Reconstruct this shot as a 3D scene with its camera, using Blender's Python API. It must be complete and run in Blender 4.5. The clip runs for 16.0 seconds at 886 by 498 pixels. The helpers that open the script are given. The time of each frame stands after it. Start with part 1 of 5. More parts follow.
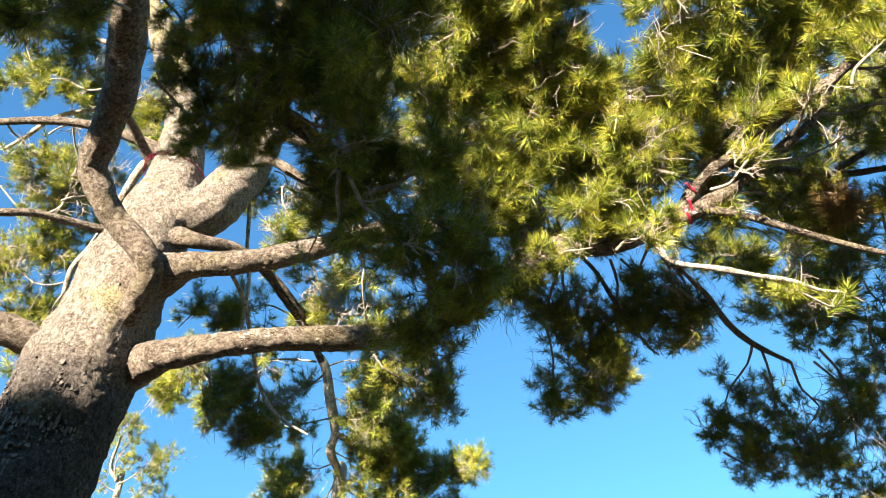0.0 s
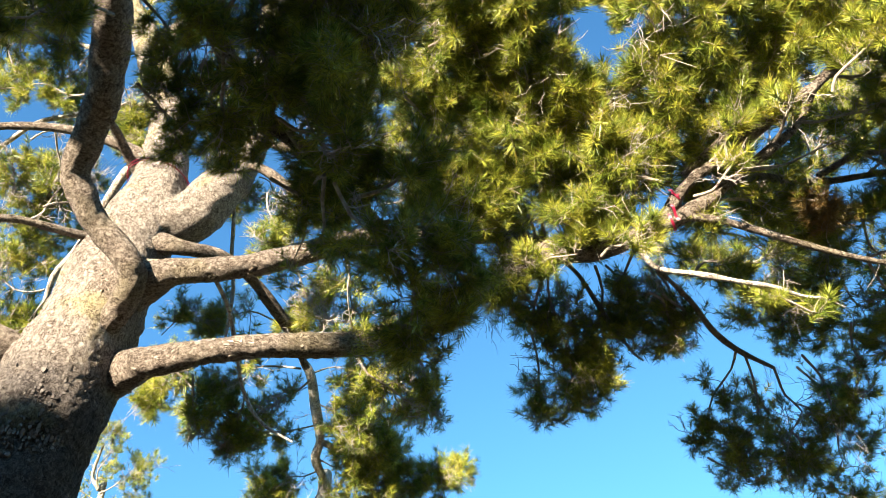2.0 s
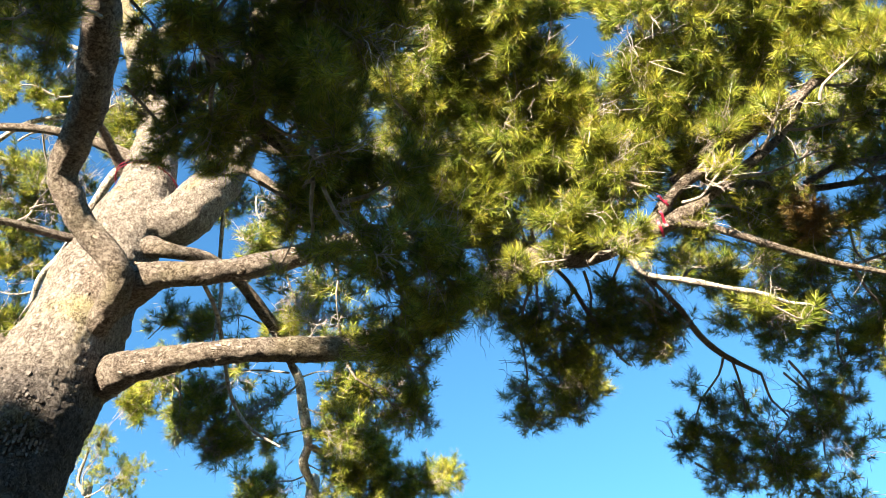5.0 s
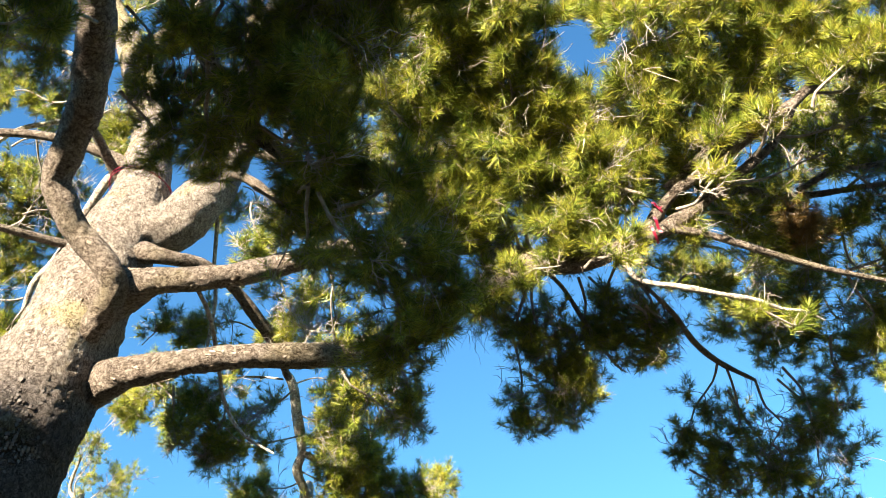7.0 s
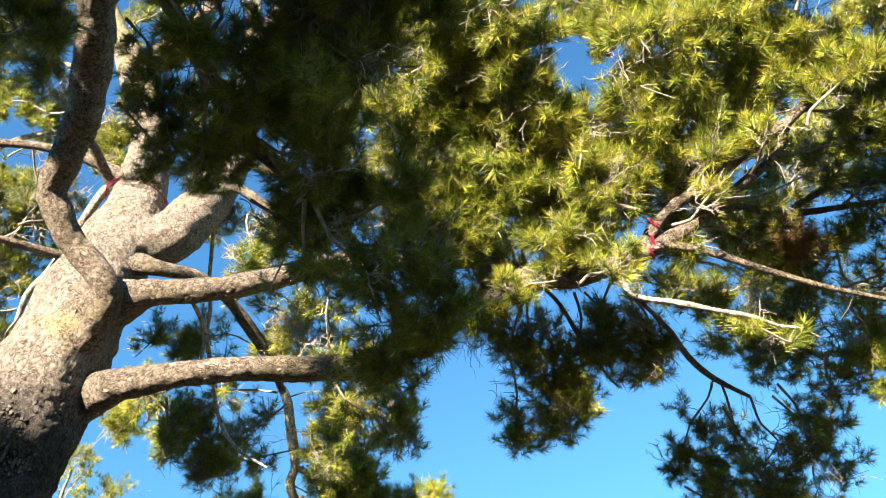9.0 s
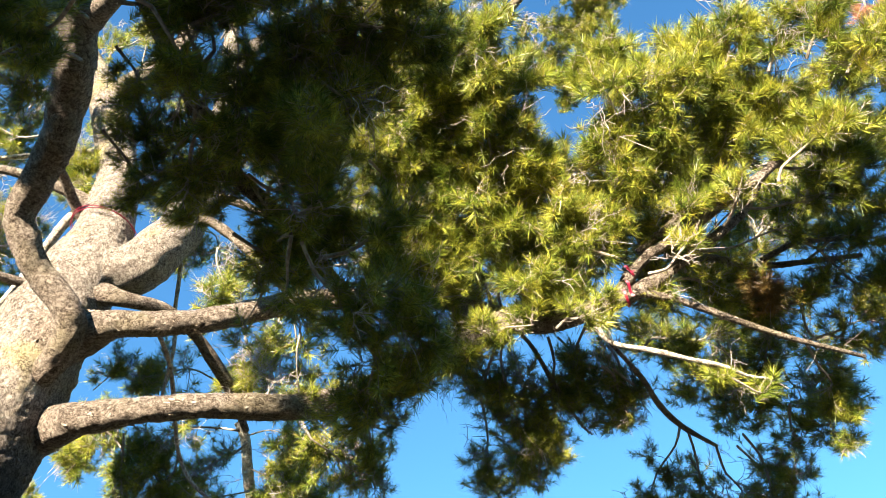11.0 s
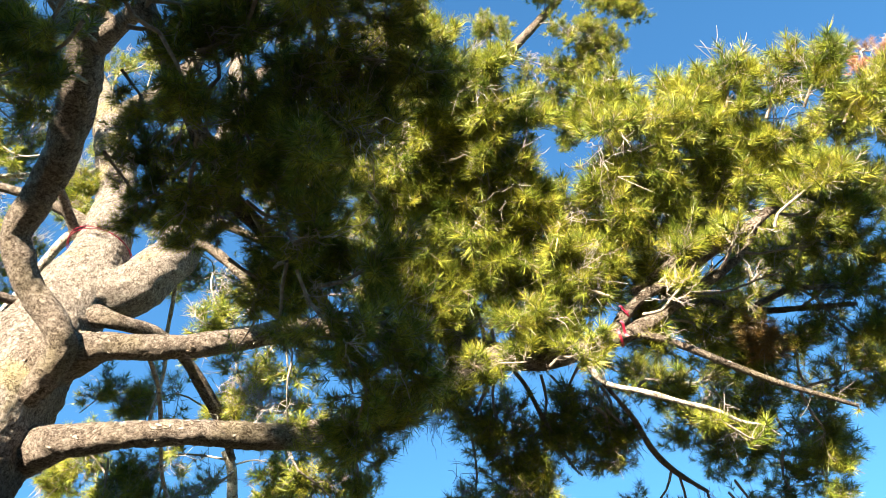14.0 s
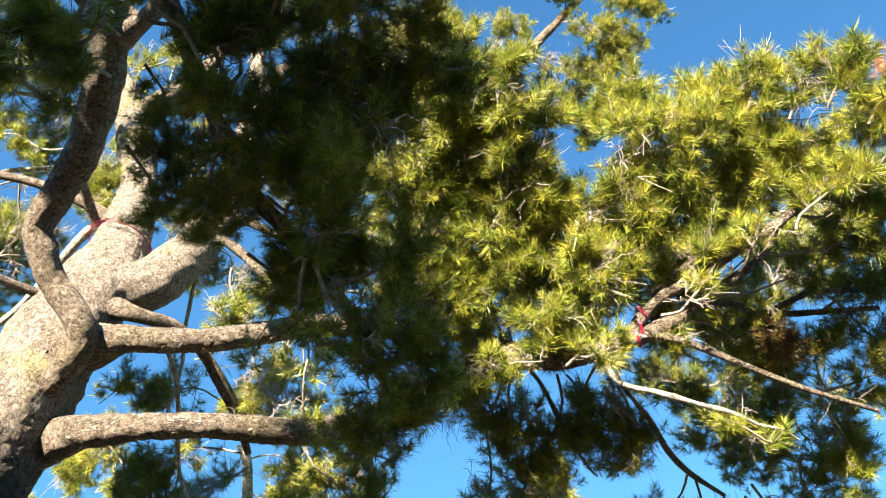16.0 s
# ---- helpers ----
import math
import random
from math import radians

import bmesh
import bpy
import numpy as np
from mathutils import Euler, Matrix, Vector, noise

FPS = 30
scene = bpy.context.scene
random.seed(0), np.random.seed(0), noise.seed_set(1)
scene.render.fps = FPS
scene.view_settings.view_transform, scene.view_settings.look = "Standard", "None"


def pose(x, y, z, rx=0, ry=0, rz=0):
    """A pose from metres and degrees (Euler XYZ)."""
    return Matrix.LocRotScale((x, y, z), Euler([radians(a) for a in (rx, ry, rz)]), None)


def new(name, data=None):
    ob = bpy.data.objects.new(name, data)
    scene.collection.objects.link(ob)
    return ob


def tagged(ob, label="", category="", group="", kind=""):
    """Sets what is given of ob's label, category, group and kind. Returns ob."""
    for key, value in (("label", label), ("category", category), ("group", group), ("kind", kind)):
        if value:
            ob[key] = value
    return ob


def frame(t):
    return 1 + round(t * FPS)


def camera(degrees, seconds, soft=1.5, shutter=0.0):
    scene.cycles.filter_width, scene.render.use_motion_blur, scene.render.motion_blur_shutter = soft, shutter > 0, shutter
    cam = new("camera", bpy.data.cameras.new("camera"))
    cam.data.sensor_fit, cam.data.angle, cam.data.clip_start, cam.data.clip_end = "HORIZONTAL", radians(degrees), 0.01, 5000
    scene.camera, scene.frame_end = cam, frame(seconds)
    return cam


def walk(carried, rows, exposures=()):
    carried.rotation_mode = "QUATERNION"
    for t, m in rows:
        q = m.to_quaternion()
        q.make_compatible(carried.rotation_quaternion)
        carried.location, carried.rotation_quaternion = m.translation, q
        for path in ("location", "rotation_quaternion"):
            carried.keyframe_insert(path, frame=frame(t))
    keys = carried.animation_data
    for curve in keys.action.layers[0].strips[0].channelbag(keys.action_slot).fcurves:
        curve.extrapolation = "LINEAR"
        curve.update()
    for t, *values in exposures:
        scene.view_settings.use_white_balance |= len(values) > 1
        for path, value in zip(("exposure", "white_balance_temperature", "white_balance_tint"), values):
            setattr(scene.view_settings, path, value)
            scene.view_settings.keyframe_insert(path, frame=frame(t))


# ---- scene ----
# ---------------------------------------------------------------- the camera and its way
cam = camera(61.35, 16.0, soft=0.8)
walk(cam, [
    (0, pose(0.000, 0.000, 1.600, 135.00, -0.00, -0.00)),
    (0.5, pose(0.000, -0.001, 1.602, 135.10, 0.26, -0.34)),
    (1, pose(0.001, 0.001, 1.601, 135.28, 0.61, -0.71)),
    (1.5, pose(-0.001, 0.001, 1.601, 135.33, 0.74, -0.75)),
    (2, pose(0.002, -0.000, 1.599, 135.49, 0.78, -0.76)),
    (2.5, pose(-0.002, -0.001, 1.599, 135.45, 0.66, -0.73)),
    (3, pose(0.002, -0.002, 1.599, 135.42, 0.68, -0.92)),
    (3.5, pose(0.002, -0.002, 1.601, 135.64, 0.95, -1.21)),
    (4, pose(0.003, -0.002, 1.601, 135.95, 0.89, -1.08)),
    (4.2, pose(0.011, -0.002, 1.604, 135.72, 0.91, -1.13)),
    (6.5, pose(0.002, 0.002, 1.600, 136.19, 1.37, -2.04)),
    (7, pose(0.004, 0.000, 1.599, 136.30, 1.37, -1.88)),
    (7.5, pose(0.006, -0.003, 1.600, 136.23, 1.12, -1.74)),
    (8, pose(0.004, -0.002, 1.599, 136.21, 0.93, -1.49)),
    (8.5, pose(0.005, -0.003, 1.601, 136.46, 1.34, -1.89)),
    (9, pose(0.001, -0.000, 1.599, 137.36, 1.29, -2.46)),
    (9.2, pose(0.001, -0.002, 1.598, 137.24, 1.05, -2.34)),
    (11.3, pose(-0.121, 0.010, 1.607, 141.07, 2.38, -6.64)),
    (11.5, pose(-0.112, 0.013, 1.603, 141.53, 2.25, -6.87)),
    (12, pose(-0.115, 0.014, 1.603, 142.00, 1.62, -6.89)),
    (12.5, pose(-0.118, 0.013, 1.602, 141.83, 0.93, -6.45)),
    (13, pose(-0.117, 0.014, 1.601, 141.59, 0.13, -6.69)),
    (13.5, pose(-0.118, 0.015, 1.610, 141.25, 1.34, -7.80)),
    (14, pose(-0.110, 0.008, 1.604, 142.87, 1.31, -7.85)),
    (14.5, pose(-0.116, 0.013, 1.604, 143.52, 0.90, -8.07)),
    (15, pose(-0.118, 0.014, 1.603, 143.23, 0.45, -7.70)),
    (15.5, pose(-0.115, 0.011, 1.604, 143.24, 0.00, -7.67)),
    (16, pose(-0.117, 0.013, 1.602, 142.76, -0.17, -7.72)),
], exposures=[(0.0, 2.78), (9.2, 2.78), (11.3, 2.87), (16.0, 2.87)])

# ---------------------------------------------------------------- world and sun
SUN_WAY = Vector((-0.457, -0.786, 0.215)).normalized()
world = bpy.data.worlds.new("sky")
scene.world = world
world.use_nodes = True
wn = world.node_tree.nodes
sky = wn.new("ShaderNodeTexSky")
sky.sky_type, sky.sun_disc = "NISHITA", False
sky.sun_elevation = math.asin(SUN_WAY.z)
sky.sun_rotation = math.atan2(SUN_WAY.x, SUN_WAY.y)
sky.air_density, sky.dust_density, sky.ozone_density = 1.3, 0.2, 1.5
wn["Background"].inputs["Strength"].default_value = 0.05
tone = wn.new("ShaderNodeMixRGB")
tone.blend_type, tone.inputs[0].default_value, tone.inputs[2].default_value = "MULTIPLY", 1.0, (0.404, 0.834, 1.19, 1)
world.node_tree.links.new(sky.outputs[0], tone.inputs[1])
world.node_tree.links.new(tone.outputs[0], wn["Background"].inputs[0])
sun = new("sun", bpy.data.lights.new("sun", "SUN"))
sun.data.energy, sun.data.angle, sun.data.color = 5.0, radians(0.53), (1.0, 0.88, 0.69)
sun.rotation_mode = "QUATERNION"
sun.rotation_quaternion = SUN_WAY.to_track_quat("Z", "Y")


# ---------------------------------------------------------------- materials
def material(name):
    m = bpy.data.materials.new(name)
    m.use_nodes = True
    nt = m.node_tree
    return m, nt, nt.nodes["Principled BSDF"]


def node(nt, kind, **values):
    n = nt.nodes.new(kind)
    for k, v in values.items():
        n.inputs[k.replace("_", " ")].default_value = v
    return n


def ramp(nt, source, stops):
    n = nt.nodes.new("ShaderNodeValToRGB")
    e = n.color_ramp.elements
    while len(e) < len(stops):
        e.new(0.5)
    for el, (at, col) in zip(e, stops):
        el.position, el.color = at, (*col, 1)
    nt.links.new(source, n.inputs[0])
    return n


def mix(nt, kind, fac, a, b):
    n = nt.nodes.new("ShaderNodeMixRGB")
    n.blend_type = kind
    for sock, val in zip(n.inputs, (fac, a, b)):
        if isinstance(val, (int, float)):
            sock.default_value = val
        elif isinstance(val, tuple):
            sock.default_value = (*val, 1)
        else:
            nt.links.new(val, sock)
    return n


def bark_material(name, dark, mid, pale, lichen, plate_scale, bump, foot=None, run=(1.0, 1.0, 0.36)):
    m, nt, bsdf = material(name)
    co = nt.nodes.new("ShaderNodeTexCoord").outputs["Object"]
    big = node(nt, "ShaderNodeTexNoise", Scale=2.2, Detail=4.0)
    fine = node(nt, "ShaderNodeTexNoise", Scale=38.0, Detail=8.0, Roughness=0.65)
    stretch = node(nt, "ShaderNodeMapping", Scale=run)
    warp = node(nt, "ShaderNodeTexNoise", Scale=16.0, Detail=3.0)
    cells = node(nt, "ShaderNodeTexVoronoi", Scale=plate_scale)
    cells.feature = "DISTANCE_TO_EDGE"
    for n in (big, fine, warp):
        nt.links.new(co, n.inputs["Vector"])
    nt.links.new(co, stretch.inputs["Vector"])
    shift = mix(nt, "LINEAR_LIGHT", 0.06, stretch.outputs[0], warp.outputs["Color"])
    nt.links.new(shift.outputs[0], cells.inputs["Vector"])
    base = ramp(nt, fine.outputs["Fac"], [(0.28, dark), (0.5, mid), (0.72, pale)])
    blot = ramp(nt, big.outputs["Fac"], [(0.52, (0, 0, 0)), (0.64, (1, 1, 1))])
    tinted = mix(nt, "MIX", 0.0, base.outputs[0], lichen)
    half = nt.nodes.new("ShaderNodeMath")
    half.operation = "MULTIPLY"
    half.inputs[1].default_value = 0.55
    nt.links.new(blot.outputs[0], half.inputs[0])
    nt.links.new(half.outputs[0], tinted.inputs[0])
    # Greyer low bark, with some of the shade there put into its colour.
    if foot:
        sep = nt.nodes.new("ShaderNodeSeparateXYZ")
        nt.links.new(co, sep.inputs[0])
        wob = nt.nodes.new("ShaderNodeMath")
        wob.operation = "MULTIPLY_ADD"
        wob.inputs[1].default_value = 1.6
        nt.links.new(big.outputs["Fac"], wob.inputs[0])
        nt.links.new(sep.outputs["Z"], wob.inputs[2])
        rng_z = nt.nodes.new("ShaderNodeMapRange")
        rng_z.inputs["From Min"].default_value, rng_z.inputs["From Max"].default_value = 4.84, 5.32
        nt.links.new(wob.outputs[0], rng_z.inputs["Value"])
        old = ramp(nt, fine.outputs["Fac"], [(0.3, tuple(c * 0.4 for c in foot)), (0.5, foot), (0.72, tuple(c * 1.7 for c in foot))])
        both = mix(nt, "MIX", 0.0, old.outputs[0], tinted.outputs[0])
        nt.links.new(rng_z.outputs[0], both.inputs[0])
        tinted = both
    crack = ramp(nt, cells.outputs["Distance"], [(0.0, (0.2, 0.145, 0.11)), (0.12, (1, 1, 1))])
    grain = node(nt, "ShaderNodeTexNoise", Scale=plate_scale * 1.1, Detail=10.0, Roughness=0.72)
    nt.links.new(shift.outputs[0], grain.inputs["Vector"])
    pits = ramp(nt, grain.outputs["Fac"], [(0.39, (0.15, 0.11, 0.085)), (0.55, (1, 1, 1))])
    worn = ramp(nt, warp.outputs["Fac"], [(0.36, (0.15, 0.15, 0.15)), (0.6, (0.95, 0.95, 0.95))])
    col = mix(nt, "MULTIPLY", 0.6, tinted.outputs[0], crack.outputs[0])
    nt.links.new(worn.outputs[0], col.inputs[0])
    col = mix(nt, "MULTIPLY", 0.8, col.outputs[0], pits.outputs[0])
    nt.links.new(col.outputs[0], bsdf.inputs["Base Color"])
    bsdf.inputs["Roughness"].default_value = 0.9
    bsdf.inputs["Specular IOR Level"].default_value = 0.2
    h = mix(nt, "MULTIPLY", 0.5, grain.outputs["Fac"], crack.outputs[0])
    b = node(nt, "ShaderNodeBump", Strength=bump, Distance=0.05)
    nt.links.new(h.outputs[0], b.inputs["Height"])
    nt.links.new(b.outputs[0], bsdf.inputs["Normal"])
    return m


def scale_material(name, stops):
    m, nt, bsdf = material(name)
    geo = nt.nodes.new("ShaderNodeNewGeometry")
    co = nt.nodes.new("ShaderNodeTexCoord").outputs["Object"]
    fine = node(nt, "ShaderNodeTexNoise", Scale=70.0, Detail=6.0, Roughness=0.7)
    nt.links.new(co, fine.inputs["Vector"])
    a = ramp(nt, geo.outputs["Random Per Island"], stops)
    b = ramp(nt, fine.outputs["Fac"], [(0.3, (0.45, 0.42, 0.4)), (0.62, (1.1, 1.08, 1.05))])
    c = mix(nt, "MULTIPLY", 1.0, a.outputs[0], b.outputs[0])
    nt.links.new(c.outputs[0], bsdf.inputs["Base Color"])
    bsdf.inputs["Roughness"].default_value = 0.9
    bsdf.inputs["Specular IOR Level"].default_value = 0.2
    bp = node(nt, "ShaderNodeBump", Strength=0.6, Distance=0.006)
    nt.links.new(fine.outputs["Fac"], bp.inputs["Height"])
    nt.links.new(bp.outputs[0], bsdf.inputs["Normal"])
    return m


def needle_material(name, low, high, old, dry=0.04, gloss=0.4):
    m, nt, bsdf = material(name)
    geo = nt.nodes.new("ShaderNodeNewGeometry")
    co = nt.nodes.new("ShaderNodeTexCoord").outputs["Object"]
    clump = node(nt, "ShaderNodeTexNoise", Scale=4.5, Detail=3.0)
    nt.links.new(co, clump.inputs["Vector"])
    a = ramp(nt, geo.outputs["Random Per Island"], [(0.0, low), (1.0 - 2 * dry, high), (1.0 - dry, old)])
    b = ramp(nt, clump.outputs["Fac"], [(0.35, (0.6, 0.7, 0.6)), (0.65, (1.18, 1.12, 1.0))])
    age = node(nt, "ShaderNodeTexNoise", Scale=11.0, Detail=2.0)
    nt.links.new(co, age.inputs["Vector"])
    b2 = ramp(nt, age.outputs["Fac"], [(0.36, (0.5, 0.62, 0.55)), (0.6, (1.1, 1.08, 1.0))])
    b = mix(nt, "MULTIPLY", 1.0, b.outputs[0], b2.outputs[0])
    c = mix(nt, "MULTIPLY", 1.0, a.outputs[0], b.outputs[0])
    nt.links.new(c.outputs[0], bsdf.inputs["Base Color"])
    bsdf.inputs["Roughness"].default_value = 0.36
    bsdf.inputs["Specular IOR Level"].default_value = gloss
    tr = nt.nodes.new("ShaderNodeBsdfTranslucent")
    nt.links.new(c.outputs[0], tr.inputs["Color"])
    mx = nt.nodes.new("ShaderNodeMixShader")
    mx.inputs[0].default_value = 0.18
    nt.links.new(bsdf.outputs[0], mx.inputs[1])
    nt.links.new(tr.outputs[0], mx.inputs[2])
    nt.links.new(mx.outputs[0], nt.nodes["Material Output"].inputs["Surface"])
    return m


def plain_material(name, a, b, scale, rough=0.8, bump=0.2):
    m, nt, bsdf = material(name)
    co = nt.nodes.new("ShaderNodeTexCoord").outputs["Object"]
    n = node(nt, "ShaderNodeTexNoise", Scale=scale, Detail=6.0, Roughness=0.6)
    nt.links.new(co, n.inputs["Vector"])
    r = ramp(nt, n.outputs["Fac"], [(0.35, a), (0.65, b)])
    nt.links.new(r.outputs[0], bsdf.inputs["Base Color"])
    bsdf.inputs["Roughness"].default_value = rough
    bp = node(nt, "ShaderNodeBump", Strength=bump, Distance=0.004)
    nt.links.new(n.outputs["Fac"], bp.inputs["Height"])
    nt.links.new(bp.outputs[0], bsdf.inputs["Normal"])
    return m


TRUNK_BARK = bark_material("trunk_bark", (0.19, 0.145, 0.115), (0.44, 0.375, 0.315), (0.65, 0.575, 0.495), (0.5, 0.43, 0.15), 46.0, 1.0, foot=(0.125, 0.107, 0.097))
BARK = bark_material("limb_bark", (0.1, 0.07, 0.05), (0.34, 0.275, 0.22), (0.54, 0.465, 0.39), (0.24, 0.2, 0.11), 52.0, 1.0, run=(0.3, 0.7, 0.9))
TWIG = plain_material("twig_bark", (0.16, 0.12, 0.09), (0.38, 0.32, 0.26), 45.0)
DEAD_TWIG = plain_material("dead_wood", (0.2, 0.16, 0.13), (0.42, 0.36, 0.31), 40.0)
PALE_BARK = bark_material("pale_bark", (0.34, 0.28, 0.22), (0.6, 0.54, 0.46), (0.72, 0.66, 0.58), (0.5, 0.47, 0.36), 30.0, 0.5)
NEEDLES = needle_material("pine_needles", (0.09, 0.112, 0.02), (0.5, 0.49, 0.074), (0.3, 0.2, 0.06), gloss=0.25)
BROWN_NEEDLES = needle_material("withered_needles", (0.25, 0.13, 0.05), (0.42, 0.25, 0.1), (0.3, 0.17, 0.07))
PINK_NEEDLES = needle_material("rusty_needles", (0.4, 0.17, 0.12), (0.6, 0.28, 0.2), (0.5, 0.2, 0.1))
DRY_TWIG = plain_material("dry_tan_twigs", (0.3, 0.2, 0.12), (0.5, 0.37, 0.25), 40.0)
# Greys follow the trunk's foot colour, shade included.
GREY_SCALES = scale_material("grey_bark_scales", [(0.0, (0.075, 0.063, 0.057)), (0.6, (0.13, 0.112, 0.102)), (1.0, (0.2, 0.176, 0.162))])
LIMB_SCALES = scale_material("limb_bark_scales", [(0.0, (0.22, 0.165, 0.125)), (0.5, (0.4, 0.33, 0.27)), (1.0, (0.55, 0.48, 0.4))])
RED = plain_material("red_tape", (0.18, 0.004, 0.022), (0.27, 0.009, 0.035), 30.0, 0.45)
# Shade over the unseen ground is put into this dark colour, to cut bounce.
GROUND = plain_material("dry_grass_soil", (0.03, 0.024, 0.014), (0.07, 0.055, 0.03), 3.0, 0.95, 0.6)


# ---------------------------------------------------------------- helpers for building
def smooth_path(points, step):
    """Catmull-Rom through (x, y, z, radius) rows, sampled about every step metres."""
    p = np.array(points, float)
    q = np.vstack([2 * p[0] - p[1], p, 2 * p[-1] - p[-2]])
    out = []
    for i in range(1, len(q) - 2):
        a, b, c, d = q[i - 1], q[i], q[i + 1], q[i + 2]
        n = max(2, int(np.linalg.norm((c - b)[:3]) / step))
        t = np.linspace(0, 1, n, endpoint=False)[:, None]
        out.append(0.5 * (2 * b + (c - a) * t + (2 * a - 5 * b + 4 * c - d) * t ** 2 + (3 * b - a - 3 * c + d) * t ** 3))
    out = np.vstack(out + [p[-1:]])
    out[:, 3] = np.maximum(out[:, 3], 0.0008)
    return out


def tube_arrays(path, sides):
    """Rings of vertices along a path with parallel frames: (n, sides, 3), and the frames."""
    p, r = path[:, :3], path[:, 3]
    tan = np.gradient(p, axis=0)
    tan /= np.linalg.norm(tan, axis=1)[:, None] + 1e-9
    u = np.cross(tan[0], (0.3, 0.5, 0.81))
    us = []
    for t in tan:
        u = u - t * (u @ t)
        u = u / (np.linalg.norm(u) + 1e-9)
        us.append(u)
    us = np.array(us)
    vs = np.cross(tan, us)
    ang = np.linspace(0, 2 * math.pi, sides, endpoint=False)
    out = np.cos(ang)[None, :, None] * us[:, None] + np.sin(ang)[None, :, None] * vs[:, None]
    return p[:, None] + out * r[:, None, None], out


def ring_faces(n, sides, base=0):
    i, j = np.meshgrid(np.arange(n - 1), np.arange(sides), indexing="ij")
    k = (j + 1) % sides
    return (base + np.stack([i * sides + j, i * sides + k, (i + 1) * sides + k, (i + 1) * sides + j], -1)).reshape(-1, 4)


def mesh_from(name, verts, faces, material, smooth=True):
    """A mesh from arrays in which all faces have the same number of corners."""
    me = bpy.data.meshes.new(name)
    verts, faces = np.asarray(verts, np.float32), np.asarray(faces, np.int32)
    k = faces.shape[1]
    me.vertices.add(len(verts))
    me.vertices.foreach_set("co", verts.ravel())
    me.loops.add(faces.size)
    me.loops.foreach_set("vertex_index", faces.ravel())
    me.polygons.add(len(faces))
    me.polygons.foreach_set("loop_start", np.arange(0, faces.size, k, dtype=np.int32))
    me.polygons.foreach_set("use_smooth", np.full(len(faces), smooth))
    me.materials.append(material)
    me.update(calc_edges=True)
    return me


def child(name, me, parent, label="", kind=""):
    ob = new(name, me)
    ob.parent = parent
    if parent.type == "EMPTY":
        ob.matrix_parent_inverse = Matrix.Translation(-parent.location)
    return tagged(ob, label=label, kind=kind)


def bark_tube(points, sides, step, rough, scale, plates=0.0):
    """A limb's mesh arrays: a tube with knobbly, plated relief."""
    path = smooth_path(points, step)
    rings, out = tube_arrays(path, sides)
    n = len(path)
    flat, o = rings.reshape(-1, 3), out.reshape(-1, 3)
    rr = np.repeat(path[:, 3], sides)
    d = np.empty(len(flat))
    for i, co in enumerate(flat):
        v = Vector(co)
        k = rr[i] * rough * noise.noise(v * scale)
        k += rr[i] * rough * 0.5 * noise.noise(v * scale * 2.7)
        if plates:
            q = Vector((v.x * 19 + noise.noise(v * 9) * 0.8, v.y * 19 + noise.noise(v * 9 + Vector((7, 0, 0))) * 0.8, v.z * 12))
            dist = noise.voronoi(q)[0]
            low = plates * (1.0 if plates < 0.015 else min(1.0, max(0.5, (4.9 - v.z) / 0.7)))
            k += low * (min(0.32, dist[1] - dist[0]) - 0.16) * 2.2 + plates * 0.3 * noise.noise(Vector((v.x * 30, v.y * 30, v.z * 60)))
        d[i] = k
    flat = flat + o * d[:, None]
    faces = ring_faces(n, sides)
    cap = len(flat)
    flat = np.vstack([flat, path[-1:, :3]])
    last = (n - 1) * sides + np.arange(sides)
    nxt = (n - 1) * sides + (np.arange(sides) + 1) % sides
    faces = np.vstack([faces, np.stack([last, nxt, np.full(sides, cap), np.full(sides, cap)], -1)[:0]])
    return flat, faces


SIGHT_GAPS = []  # rows (point, way, reach, radius): stretches from a limb towards the camera, thinned of needles


def keep_in_view(points, way, reach, radius):
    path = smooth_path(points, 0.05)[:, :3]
    SIGHT_GAPS.append((path, np.array(way) / np.linalg.norm(way), reach, radius))


def clears_view(p, g):
    """Whether a shoot may stand at p: most that would hide certain limbs from the camera are dropped."""
    for path, way, reach, radius in SIGHT_GAPS:
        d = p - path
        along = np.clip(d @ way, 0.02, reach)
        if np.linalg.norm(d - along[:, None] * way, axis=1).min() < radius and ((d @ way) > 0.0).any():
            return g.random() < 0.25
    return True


def tuft_template(count, bend, seed, thick):
    """One shoot's end with its needles: vertices (n, 3) and triangles, along +z, about 0.15 m across."""
    g = np.random.default_rng(seed)
    verts, tris = [], []
    for i in range(count):
        z0 = -0.075 * g.random() ** 1.3
        lean = math.radians(g.uniform(18, 62) if z0 > -0.02 else g.uniform(38, 78))
        a = g.uniform(0, 2 * math.pi)
        side = np.array([math.cos(a), math.sin(a), 0])
        d0 = side * math.sin(lean) + np.array([0, 0, math.cos(lean)])
        length = g.uniform(0.062, 0.1)
        d1 = d0 + np.array([0, 0, 0.25]) * g.uniform(-1.0, 0.8) + g.normal(0, 0.12, 3)
        w = np.cross(d0, g.normal(0, 1, 3))
        w = w / np.linalg.norm(w) * g.uniform(0.75, 1.2) * thick
        b = np.array([0, 0, z0])
        m, e = b + d0 * length * 0.5, b + d0 * length * 0.5 + d1 * length * 0.5
        k = len(verts)
        if bend:
            verts += [b, m - w, m + w, e]
            tris += [(k, k + 1, k + 2), (k + 1, k + 3, k + 2)]
        else:
            verts += [b - w * 1.4, b + w * 1.4, e]
            tris += [(k, k + 1, k + 2)]
    return np.array(verts), np.array(tris)


